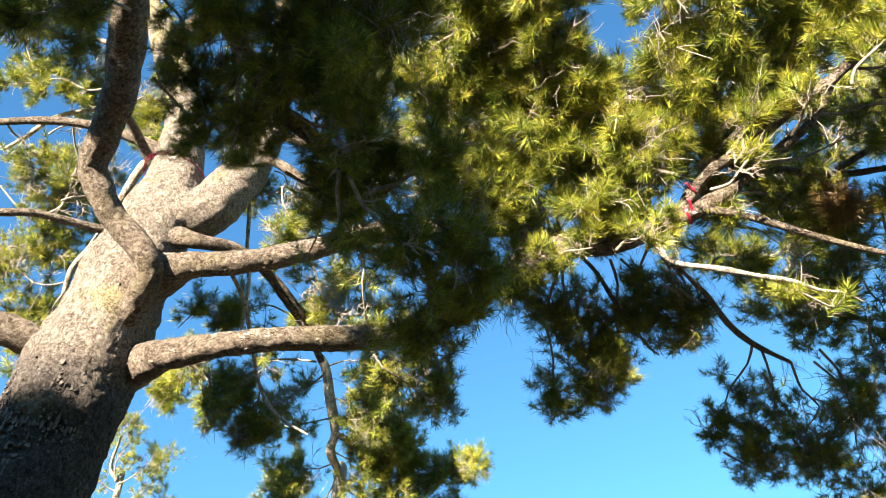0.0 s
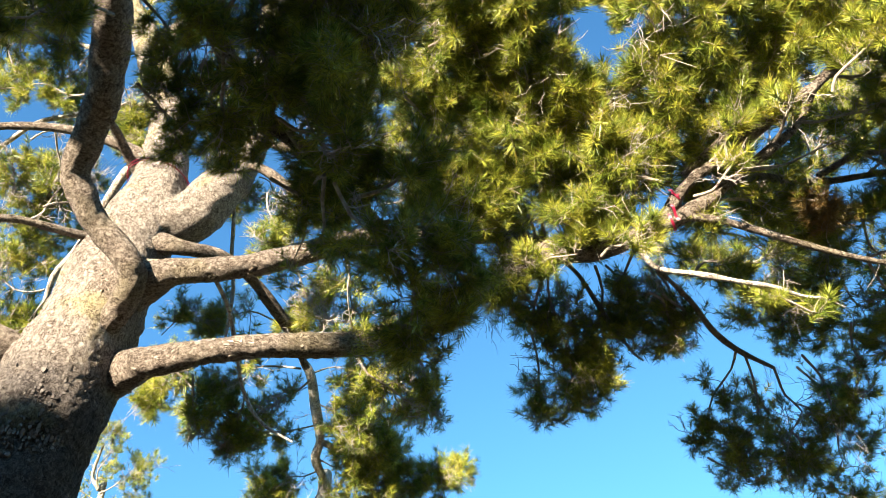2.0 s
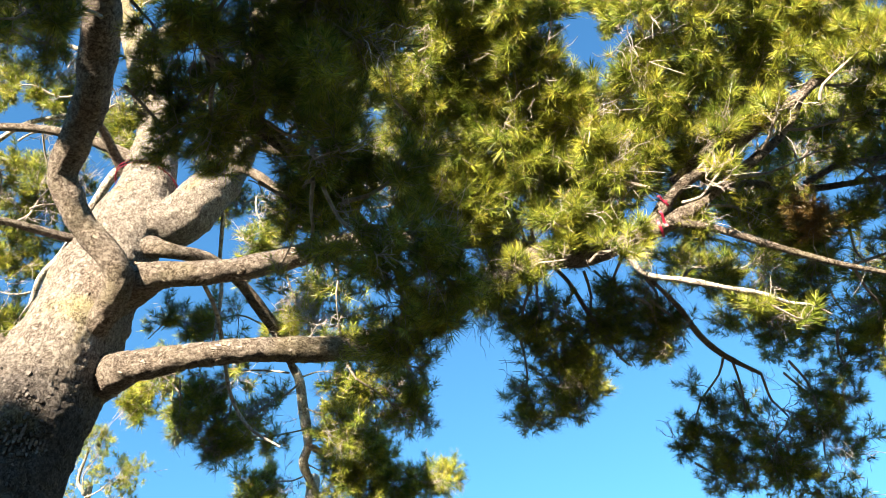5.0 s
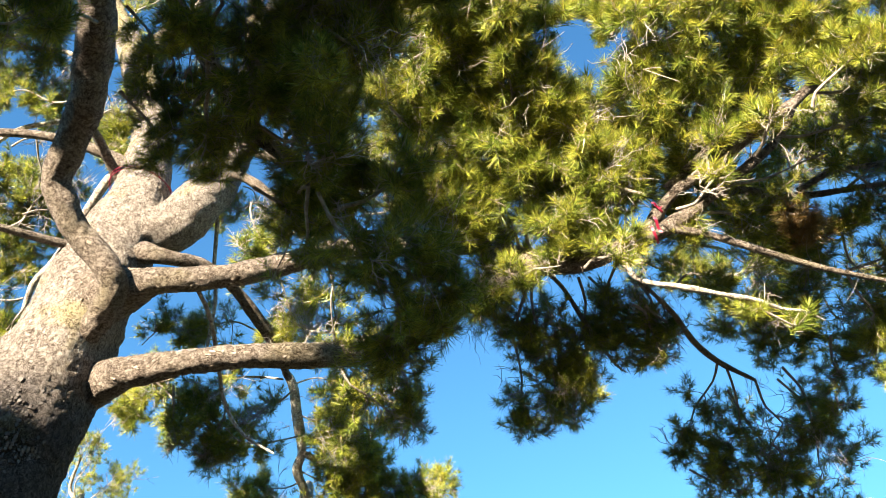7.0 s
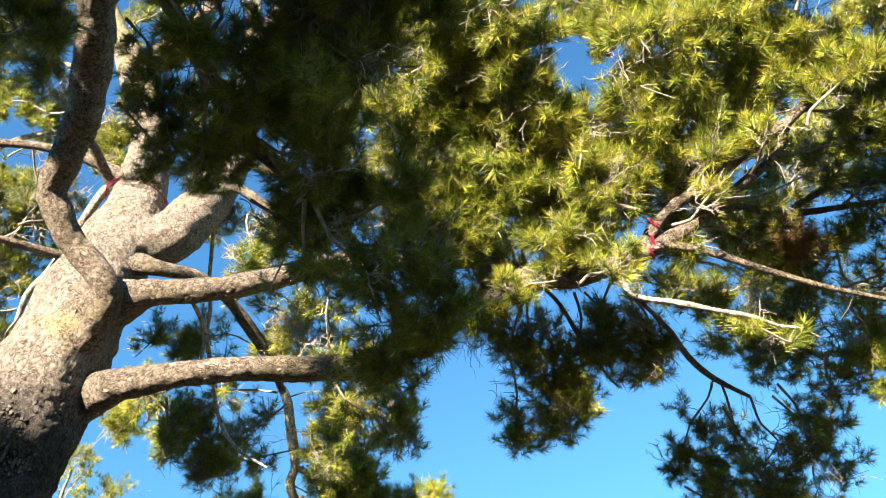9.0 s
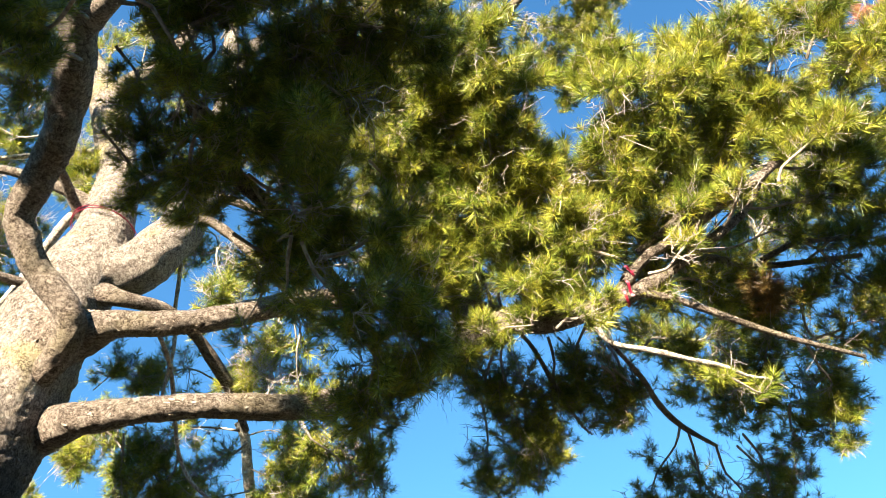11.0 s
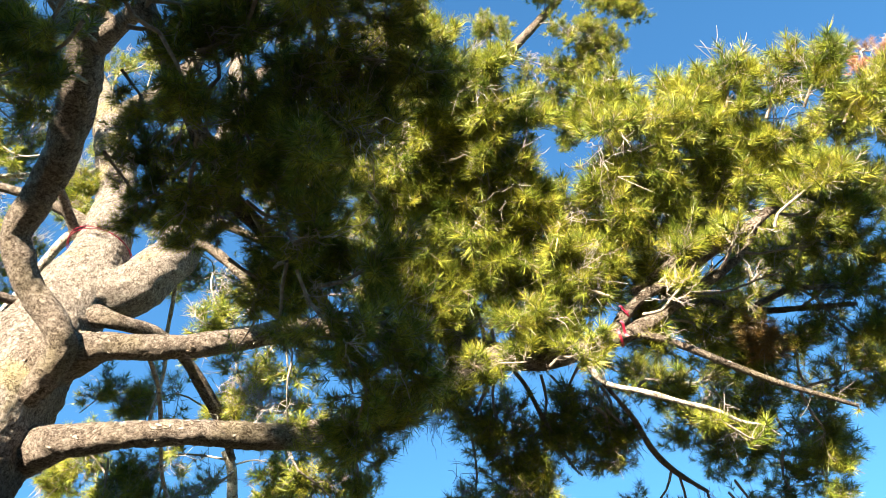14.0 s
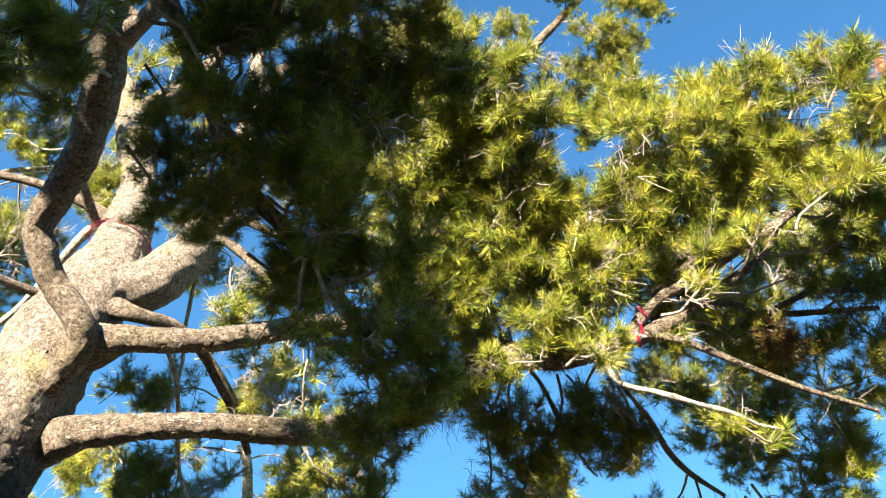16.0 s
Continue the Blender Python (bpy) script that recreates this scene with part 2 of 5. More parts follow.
SPRAY = np.array((-0.42, -0.85, -0.3)) / np.linalg.norm((-0.42, -0.85, -0.3))  # bisects the sun and camera sides; sprays are flattened across it to look lit
NEAR_TUFTS = [tuft_template(66, False, s, 0.00165) for s in range(6)]
FAR_TUFTS = [tuft_template(46, False, s + 20, 0.0019) for s in range(4)]
SPARSE_TUFTS = [tuft_template(14, False, s + 40, 0.006) for s in range(3)]  # for the unseen trees that only block light
TUFT_MESHES = {}


def frames_along(d, g):
    """Random turns that carry +z onto each direction."""
    d = d / (np.linalg.norm(d, axis=1)[:, None] + 1e-9)
    a = np.cross(d, g.normal(0, 1, d.shape))
    a /= np.linalg.norm(a, axis=1)[:, None] + 1e-9
    return np.stack([a, np.cross(d, a), d], -1)


def scatter(templates, pos, turn, size, g):
    """All tufts as one set of arrays."""
    pick = g.integers(0, len(templates), len(pos))
    vs, fs, base = [], [], 0
    for k, (tv, tf) in enumerate(templates):
        s = pick == k
        n = int(s.sum())
        if not n:
            continue
        v = np.einsum("nij,vj->nvi", turn[s] * size[s][:, None, None], tv) + pos[s][:, None]
        vs.append(v.reshape(-1, 3))
        fs.append((tf[None] + (base + np.arange(n) * len(tv))[:, None, None]).reshape(-1, 3))
        base += n * len(tv)
    return np.vstack(vs), np.vstack(fs)


def thin_tubes(curves, sides=3):
    """Twigs: (n, k, 4) rows of points with radius, as one set of arrays."""
    vs, fs, base = [], [], 0
    for c in curves:
        rings, _ = tube_arrays(c, sides)
        vs.append(rings.reshape(-1, 3))
        fs.append(ring_faces(len(c), sides, base))
        base += len(c) * sides
    return np.vstack(vs), np.vstack(fs)


def bough(parent, points, spread, twigs, seed, needles, near=True, droop=0.25, tuft=0.95, bare=0.26, per=0, singles=0, wood=None, label="", flat=0.4, sheet=SPRAY, sparse=False):
    """A leafy branch: its own tapering wood, twigs that leave it flattened across sheet, and a tuft of needles at each
    twig's ends.
    """
    g = np.random.default_rng(seed)
    wood, per = wood or TWIG, per or (9 if near else 6)
    rows = np.array(points, float)
    mids = (rows[1:] + rows[:-1]) / 2
    mids[:, :3] += g.normal(0, 0.09, (len(mids), 3)) * np.linalg.norm(np.diff(rows[:, :3], axis=0), axis=1)[:, None]
    points = np.empty((len(rows) + len(mids), 4))
    points[0::2], points[1::2] = rows, mids
    path = smooth_path(points, 0.08)
    v, f = bark_tube(points, 8 if near else 6, 0.06, 0.25, 14)
    branch = child("branch", mesh_from("branch", v, f, wood), parent, label)
    cum = np.r_[0, np.cumsum(np.linalg.norm(np.diff(path[:, :3], axis=0), axis=1))]
    tan = np.gradient(path[:, :3], axis=0)
    curves, dead, pos, way = [], [], [], []
    for i in range(twigs):
        u = (0.12 + 0.88 * g.random() ** 0.8) * cum[-1]
        k = min(np.searchsorted(cum, u), len(path) - 1)
        p, t = path[k, :3], tan[k] / (np.linalg.norm(tan[k]) + 1e-9)
        r = g.normal(0, 1, 3)
        r -= t * (r @ t)
        r /= np.linalg.norm(r)
        r -= sheet * (r @ sheet) * (1 - flat)
        d = r + t * g.uniform(0.1, 1.1)
        d /= np.linalg.norm(d)
        length = spread * g.uniform(0.3, 1.15) * (1.0 - 0.25 * u / cum[-1])
        is_dead = g.random() < bare and i > 0
        if is_dead:
            length *= g.uniform(0.6, 1.1)
        pts, q, dd = [p], p.copy(), d.copy()
        n = 6
        wig = 0.6 if is_dead else 0.22
        for j in range(n):
            dd = dd + g.normal(0, wig, 3) + np.array([0, 0, -droop * (j / n) if j < n - 2 else droop * 0.6])
            dd /= np.linalg.norm(dd)
            q = q + dd * length / n
            pts.append(q.copy())
        pts = np.array(pts)
        r0 = g.uniform(0.0025, 0.004) if is_dead else g.uniform(0.003, 0.0055)
        rad = np.linspace(r0, 0.0016, n + 1)
        (dead if is_dead else curves).append(np.c_[pts, rad])
        ends = [(pts[-1], dd, 6)]
        for j in range(1, 5 if is_dead else per):
            m = g.integers(3 if is_dead else 2, n + 1)
            a = pts[m]
            sd = g.normal(0, 1, 3)
            sd = sd / np.linalg.norm(sd) + (pts[m] - pts[m - 1]) / (length / n) * 0.7
            sd -= sheet * (sd @ sheet) * (1 - flat)
            sd /= np.linalg.norm(sd)
            sl = g.uniform(0.05, 0.16) * (0.6 + spread)
            b = a + sd * sl * 0.55 + g.normal(0, 0.012, 3)
            e = b + sd * sl * 0.45 + np.array([0, 0, 0.02])
            c = np.c_[np.array([a, b, e]), [0.0026, 0.0023, 0.0018] if is_dead else [0.0022, 0.0019, 0.0014]]
            (dead if is_dead else curves).append(c)
            if is_dead:
                for _ in range(3):
                    a2 = c[g.integers(1, 3), :3]
                    sd2 = sd + g.normal(0, 0.7, 3)
                    dead.append(np.c_[np.array([a2, a2 + sd2 * sl * 0.3 + g.normal(0, 0.01, 3), a2 + sd2 * sl * 0.6]), [0.0021, 0.0018, 0.0013]])
            ends.append((e, e - b, m))
        if not is_dead:
            for e, w, m in ends:
                if not clears_view(e, g):
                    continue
                pos.append(e)
                # tufts are also turned towards that sun and camera side
                way.append(w / (np.linalg.norm(w) + 1e-9) + np.array([0, 0, 0.2]) + 0.7 * sheet)
    pos, way = np.array(pos).reshape(-1, 3), np.array(way).reshape(-1, 3)
    turn, size = frames_along(way, g), g.uniform(0.75, 1.12, len(pos)) * tuft
    if curves:
        v, f = thin_tubes(curves)
        child("twigwork", mesh_from("twigwork", v, f, TWIG), branch, kind="stuff")
    if dead:
        v, f = thin_tubes(dead)
        child("deadwood", mesh_from("deadwood", v, f, DEAD_TWIG), branch, "bare silvery dead twigs", "stuff")
    templates = SPARSE_TUFTS if sparse else NEAR_TUFTS if near else FAR_TUFTS
    single = np.zeros(len(pos), bool)
    if singles:
        single[np.argsort(pos[:, 1])[:singles]] = True
    for i in np.where(single)[0]:
        k = int(g.integers(0, len(templates)))
        key = (k, needles.name)
        if key not in TUFT_MESHES:
            TUFT_MESHES[key] = mesh_from("needle_tuft", *templates[k], needles, False)
        ob = child("needle_tuft", TUFT_MESHES[key], branch)
        ob.matrix_basis = Matrix.Translation(pos[i]) @ Matrix(turn[i].tolist()).to_4x4() @ Matrix.Scale(size[i], 4)
    rest = ~single
    if rest.any():
        v, f = scatter(templates, pos[rest], turn[rest], size[rest], g)
        child("needles", mesh_from("needles", v, f, needles, False), branch, kind="stuff")
    return branch


def bark_flakes(parent, points, count, low, high, size, mat, seed, stretch=1.5, label="", proud=0.004):
    """Loose scales of bark on a stem between two heights: thin, tilted, uneven plates."""
    g = np.random.default_rng(seed)
    path = smooth_path(points, 0.03)
    path = path[(path[:, 2] > low) & (path[:, 2] < high)]
    rings, out = tube_arrays(path, 96)
    tan = np.gradient(path[:, :3], axis=0)
    tan /= np.linalg.norm(tan, axis=1)[:, None]
    fade = path[:, 3] * (np.clip((path[-1, 2] - path[:, 2]) / 0.25, 0.02, 1) if label else 1.0)
    i = g.choice(len(path), count, p=fade / fade.sum())
    j = g.integers(0, 96, count)
    o, t = out[i, j], tan[i]
    side = np.cross(t, o)
    p = rings[i, j] + t * g.uniform(-0.015, 0.015, count)[:, None]
    turn = g.normal(0, 0.6, count)[:, None]
    t, side = t * np.cos(turn) + side * np.sin(turn), side * np.cos(turn) - t * np.sin(turn)
    lift, roll = g.normal(0, 0.13, count)[:, None], g.normal(0, 0.13, count)[:, None]
    t2, s2 = t + o * lift, side + o * roll
    w = size * g.uniform(0.35, 1.3, count)
    h = w * g.uniform(0.8, 1.0, count) * stretch
    ang = np.linspace(0, 2 * math.pi, 7)[:6] + g.normal(0, 0.18, (count, 6))
    rad = g.uniform(0.5, 1.2, (count, 6))
    top = p[:, None] + (s2[:, None] * (np.cos(ang) * rad * w[:, None])[..., None] + t2[:, None] * (np.sin(ang) * rad * h[:, None])[..., None]) + (o * (proud * g.uniform(0.4, 1.5, count))[:, None])[:, None]
    foot = p[:, None] + (top - p[:, None]) * 1.1 - (o * 0.02)[:, None]
    v = np.concatenate([top, foot], 1).reshape(-1, 3)
    tri = [(0, 1, 2), (0, 2, 3), (0, 3, 4), (0, 4, 5)]
    for k in range(6):
        n = (k + 1) % 6
        tri += [(k, k + 6, n + 6), (k, n + 6, n)]
    f = (np.array(tri)[None] + (np.arange(count) * 12)[:, None, None]).reshape(-1, 3)
    return child("scaly_bark", mesh_from("scaly_bark", v, f, mat, False), parent, label, "stuff")


def limb(parent, points, sides=20, step=0.03, rough=0.16, scale=5.0, plates=0.0, material=None, name="limb", label=""):
    v, f = bark_tube(points, sides, step, rough, scale, plates)
    return child(name, mesh_from(name, v, f, material or BARK), parent, label)


def tree(name, base, label):
    ob = new(name)
    ob.location = base
    ob.empty_display_size = 0.5
    return tagged(ob, label=label, category="tree")


# ---------------------------------------------------------------- the ground
def ground_height(x, y):
    return 0.10 * noise.noise(Vector((x * 0.12, y * 0.12, 0.0))) * min(1.0, math.hypot(x, y) / 6)


ring = np.r_[0.0, np.geomspace(0.6, 2500, 60)]
gv, gf = [], []
for r_ in ring:
    for k_ in range(64):
        a_ = 2 * math.pi * k_ / 64
        gx, gy = r_ * math.cos(a_), r_ * math.sin(a_)
        gv.append((gx, gy, ground_height(gx, gy)))
ground = new("ground", mesh_from("ground", gv, ring_faces(len(ring), 64), GROUND))
tagged(ground, "dry grassy soil below the pines", "ground", kind="structure")


def woods(radius, seed):
    """A far, unseen belt of trees all round, added to block low sky light."""
    g = np.random.default_rng(seed)
    n = 4200
    a = g.uniform(0, 2 * math.pi, n)
    r = radius + g.normal(0, 2.0, n)
    # The belt is lower towards the sun, so that direct light still passes.
    away = np.abs((a - math.atan2(SUN_WAY.y, SUN_WAY.x) + math.pi) % (2 * math.pi) - math.pi)
    top = np.interp(away, [0.5, 0.9], [9.4, 12.0]) + 1.2 * np.sin(a * 17 + 1.3) * np.cos(a * 7) + g.normal(0, 0.4, n)
    z = top * g.random(n) ** 0.8
    pos = np.stack([r * np.cos(a), r * np.sin(a), z], 1)
    v, f = scatter(SPARSE_TUFTS, pos, frames_along(g.normal(0, 1, (n, 3)), g), g.uniform(17, 26, n), g)
    ob = new("sky_blocking_woods", mesh_from("sky_blocking_woods", v, f, NEEDLES, False))
    return tagged(ob, "unseen belt of distant pines, added to block low sky light", "woods", kind="stuff")


woods(42.0, 3)


# ---------------------------------------------------------------- the great pine: trunk, leaders and limbs
pine = tree("pine_tree", (-2.40, 3.96, 0.0), "old spreading pine with pale plated bark and green needles")
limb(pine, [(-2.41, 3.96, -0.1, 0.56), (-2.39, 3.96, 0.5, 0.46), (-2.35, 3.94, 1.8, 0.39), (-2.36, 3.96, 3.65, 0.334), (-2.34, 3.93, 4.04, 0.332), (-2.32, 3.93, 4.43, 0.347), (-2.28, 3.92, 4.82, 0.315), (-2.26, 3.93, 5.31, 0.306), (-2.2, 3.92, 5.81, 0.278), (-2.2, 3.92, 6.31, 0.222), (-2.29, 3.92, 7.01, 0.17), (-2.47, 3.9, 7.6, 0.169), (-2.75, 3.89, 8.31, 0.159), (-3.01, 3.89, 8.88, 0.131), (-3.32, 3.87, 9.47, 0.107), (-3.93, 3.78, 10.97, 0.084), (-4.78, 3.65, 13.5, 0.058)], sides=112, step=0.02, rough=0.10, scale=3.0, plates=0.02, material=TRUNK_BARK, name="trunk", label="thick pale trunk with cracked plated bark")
TRUNK_LINE = [(-2.41, 3.96, -0.1, 0.56), (-2.39, 3.96, 0.5, 0.46), (-2.35, 3.94, 1.8, 0.39), (-2.36, 3.96, 3.65, 0.334), (-2.34, 3.93, 4.04, 0.332), (-2.32, 3.93, 4.43, 0.347), (-2.28, 3.92, 4.82, 0.315), (-2.26, 3.93, 5.31, 0.306), (-2.2, 3.92, 5.81, 0.278), (-2.2, 3.92, 6.31, 0.222), (-2.29, 3.92, 7.01, 0.17), (-2.47, 3.9, 7.6, 0.169), (-2.75, 3.89, 8.31, 0.159), (-3.01, 3.89, 8.88, 0.131), (-3.32, 3.87, 9.47, 0.107), (-3.93, 3.78, 10.97, 0.084), (-4.78, 3.65, 13.5, 0.058)]
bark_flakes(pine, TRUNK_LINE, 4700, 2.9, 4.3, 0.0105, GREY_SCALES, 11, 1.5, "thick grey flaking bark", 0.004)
limb(pine, [(-2.25, 3.97, 5.69, 0.172), (-2.11, 3.92, 5.81, 0.218), (-1.9, 3.92, 5.88, 0.211), (-1.75, 3.91, 6.1, 0.189), (-1.63, 3.92, 6.45, 0.178), (-1.54, 3.89, 6.91, 0.162), (-1.56, 3.88, 7.48, 0.146), (-1.59, 3.84, 8.22, 0.118), (-1.69, 3.77, 9.14, 0.091), (-1.93, 3.66, 10.67, 0.061)], sides=64, step=0.02, rough=0.12, scale=4.0, plates=0.008, material=TRUNK_BARK)
limb(pine, [(-2.68, 3.9, 8.16, 0.123), (-2.64, 3.87, 8.48, 0.121), (-2.5, 3.83, 8.8, 0.112), (-2.35, 3.82, 9.24, 0.098), (-2.24, 3.78, 9.99, 0.078), (-2.23, 3.73, 11.17, 0.05)], sides=28, step=0.03, material=BARK)
limb(pine, [(-2.69, 3.97, 4.77, 0.267), (-2.47, 4.15, 4.73, 0.292), (-2.19, 4.07, 4.58, 0.219), (-1.96, 3.95, 4.49, 0.143), (-1.76, 3.81, 4.46, 0.1), (-1.37, 3.75, 4.5, 0.078), (-0.97, 3.84, 4.62, 0.079), (-0.54, 3.96, 4.72, 0.087), (-0.17, 3.95, 4.8, 0.096), (0.06, 3.82, 4.85, 0.095), (0.28, 3.61, 4.85, 0.084), (0.51, 3.3, 4.77, 0.08), (0.71, 3.07, 4.69, 0.076), (0.94, 2.95, 4.59, 0.064), (1.17, 2.82, 4.58, 0.053), (1.35, 2.73, 4.61, 0.049), (1.55, 2.65, 4.69, 0.037)], sides=64, step=0.018, rough=0.14, scale=6.0, plates=0.006, material=BARK)
limb(pine, [(-2.22, 3.83, 5.05, 0.214), (-1.94, 3.67, 5, 0.163), (-1.7, 3.58, 5.02, 0.097), (-1.45, 3.59, 5.05, 0.079), (-1.2, 3.62, 5.12, 0.076), (-0.91, 3.64, 5.24, 0.078), (-0.57, 3.61, 5.34, 0.079), (-0.25, 3.59, 5.37, 0.075), (0.1, 3.51, 5.3, 0.069), (0.43, 3.4, 5.2, 0.067), (0.65, 3.2, 4.9, 0.059), (0.84, 3.05, 4.71, 0.036)], sides=64, step=0.018, rough=0.14, scale=6.0, plates=0.006, material=BARK)
limb(pine, [(-2.3, 3.92, 4.68, 0.094), (-2.09, 3.77, 4.71, 0.081), (-1.95, 3.61, 4.8, 0.088), (-1.89, 3.47, 4.91, 0.087), (-1.96, 3.37, 5.02, 0.087), (-2.1, 3.27, 5.12, 0.084), (-2.19, 3.15, 5.24, 0.087), (-2.25, 3.02, 5.37, 0.087), (-2.15, 2.84, 5.48, 0.095), (-2.01, 2.59, 5.59, 0.104), (-1.93, 2.34, 5.7, 0.11), (-1.87, 2.14, 5.75, 0.11), (-1.83, 1.91, 5.84, 0.108), (-1.78, 1.74, 5.87, 0.104)], sides=64, step=0.018, rough=0.14, scale=6.0, plates=0.006, material=BARK)
# Extended out of view to carry a bough that shades the curved limb.
limb(pine, [(-1.74, 1.85, 5.76, 0.074), (-1.81, 1.73, 5.67, 0.062), (-1.89, 1.6, 5.65, 0.051), (-1.94, 1.43, 5.69, 0.044), (-2.05, 1.09, 5.88, 0.036), (-2.6, 0.3, 6.15, 0.03), (-3.2, -0.45, 6.49, 0.02)], sides=24, material=BARK)
limb(pine, [(-1.73, 1.87, 5.74, 0.074), (-1.54, 1.68, 5.57, 0.054), (-1.33, 1.46, 5.38, 0.045), (-1.07, 1.15, 5.12, 0.035), (-0.85, 0.9, 5.23, 0.027)], sides=24, material=BARK)
bark_flakes(pine, [(-2.69, 3.97, 4.77, 0.267), (-2.47, 4.15, 4.73, 0.292), (-2.19, 4.07, 4.58, 0.219), (-1.96, 3.95, 4.49, 0.143), (-1.76, 3.81, 4.46, 0.1), (-1.37, 3.75, 4.5, 0.078), (-0.97, 3.84, 4.62, 0.079), (-0.54, 3.96, 4.72, 0.087), (-0.17, 3.95, 4.8, 0.096), (0.06, 3.82, 4.85, 0.095), (0.28, 3.61, 4.85, 0.084), (0.51, 3.3, 4.77, 0.08), (0.71, 3.07, 4.69, 0.076), (0.94, 2.95, 4.59, 0.064), (1.17, 2.82, 4.58, 0.053)], 900, 0.0, 20.0, 0.006, LIMB_SCALES, 13, 3.6, proud=0.001)
bark_flakes(pine, [(-2.22, 3.83, 5.05, 0.214), (-1.94, 3.67, 5, 0.163), (-1.7, 3.58, 5.02, 0.097), (-1.45, 3.59, 5.05, 0.079), (-1.2, 3.62, 5.12, 0.076), (-0.91, 3.64, 5.24, 0.078), (-0.57, 3.61, 5.34, 0.079), (-0.25, 3.59, 5.37, 0.075)], 500, 0.0, 20.0, 0.006, LIMB_SCALES, 14, 3.6, proud=0.001)
limb(pine, [(-2.45, 3.87, 4.52, 0.109), (-2.6, 3.78, 4.54, 0.104), (-2.72, 3.69, 4.56, 0.098), (-2.94, 3.55, 4.56, 0.087), (-3.34, 3.25, 4.57, 0.063)], sides=40, plates=0.005)
limb(pine, [(-2.31, 3.9, 6.61, 0.062), (-2.52, 3.82, 6.69, 0.048), (-2.78, 3.75, 6.76, 0.043), (-3.12, 3.7, 6.81, 0.038), (-3.55, 3.69, 6.82, 0.033), (-4.31, 3.73, 6.78, 0.024)])
limb(pine, [(-2.34, 3.95, 6.42, 0.047), (-2.43, 3.8, 6.49, 0.042), (-2.49, 3.55, 6.54, 0.034), (-2.54, 3.38, 6.56, 0.025)], sides=12)
limb(pine, [(-2.26, 3.84, 5.54, 0.042), (-2.37, 3.73, 5.5, 0.037), (-2.5, 3.64, 5.46, 0.032), (-2.65, 3.53, 5.42, 0.03), (-2.79, 3.43, 5.38, 0.027), (-2.97, 3.36, 5.31, 0.025), (-3.35, 3.28, 5.25, 0.019)], sides=16)
limb(pine, [(-2.44, 3.92, 6.73, 0.044), (-2.61, 4.06, 6.59, 0.039), (-2.8, 4.28, 6.37, 0.034), (-3, 4.5, 6.15, 0.031), (-3.17, 4.64, 6.01, 0.029), (-3.25, 4.8, 5.85, 0.022)], sides=14, material=PALE_BARK)
limb(pine, [(-2.51, 3.96, 7.53, 0.032), (-2.84, 3.91, 7.45, 0.026), (-3.11, 3.9, 7.32, 0.023), (-3.47, 3.9, 7.17, 0.023), (-3.77, 4.04, 7.04, 0.02), (-3.95, 4.11, 6.97, 0.013)], sides=10, material=PALE_BARK)
limb(pine, [(-2.97, 3.58, 7.78, 0.026), (-3.15, 3.52, 7.84, 0.023), (-3.31, 3.5, 7.86, 0.021), (-3.57, 3.49, 7.86, 0.016)], sides=8, material=PALE_BARK)
limb(pine, [(-1.95, 3.83, 5.55, 0.083), (-1.76, 3.78, 5.46, 0.061), (-1.51, 3.9, 5.48, 0.046), (-1.35, 4.15, 5.51, 0.043), (-1.22, 4.36, 5.44, 0.048), (-1.09, 4.59, 5.35, 0.04), (-0.97, 4.88, 5.2, 0.027)], sides=24)
limb(pine, [(-1.57, 3.87, 6.5, 0.056), (-1.39, 3.84, 6.46, 0.042), (-1.17, 3.9, 6.32, 0.039), (-0.95, 3.97, 6.12, 0.036), (-0.73, 4.04, 5.9, 0.027)], sides=14)
limb(pine, [(-1.54, 3.88, 6.91, 0.049), (-1.33, 3.85, 6.8, 0.041), (-1.07, 3.85, 6.66, 0.033), (-0.68, 3.88, 6.48, 0.023)], sides=14)
limb(pine, [(-1.67, 3.96, 6.41, 0.019), (-1.61, 4.12, 6.25, 0.016), (-1.6, 4.31, 5.92, 0.016), (-1.56, 4.43, 5.65, 0.016), (-1.59, 4.59, 5.43, 0.014), (-1.61, 4.69, 5.25, 0.009)], sides=8, material=PALE_BARK)
limb(pine, [(-1.45, 3.66, 5.08, 0.015), (-1.39, 3.92, 5.03, 0.016), (-1.36, 4.2, 4.9, 0.014), (-1.33, 4.51, 4.73, 0.014), (-1.2, 4.67, 4.57, 0.012), (-0.98, 4.77, 4.47, 0.008)], sides=8, material=PALE_BARK)
limb(pine, [(-1.15, 1.25, 4.81, 0.041), (-0.96, 1.63, 4.64, 0.04), (-0.76, 1.94, 4.47, 0.039), (-0.59, 2.12, 4.43, 0.04), (-0.44, 2.26, 4.36, 0.038), (-0.26, 2.43, 4.26, 0.033), (-0.11, 2.59, 4.17, 0.028), (-0.03, 2.77, 4.06, 0.017)], sides=24, material=BARK)
limb(pine, [(1.28, 2.78, 4.59, 0.043), (1.35, 2.66, 4.68, 0.034), (1.45, 2.56, 4.76, 0.032), (1.63, 2.39, 4.79, 0.033), (1.77, 2.27, 4.85, 0.031), (1.94, 2.18, 4.93, 0.031), (2.14, 2.1, 5.08, 0.027), (2.3, 2.05, 5.21, 0.02), (2.66, 1.93, 5.47, 0.01)], sides=24, rough=0.3, scale=8.0)
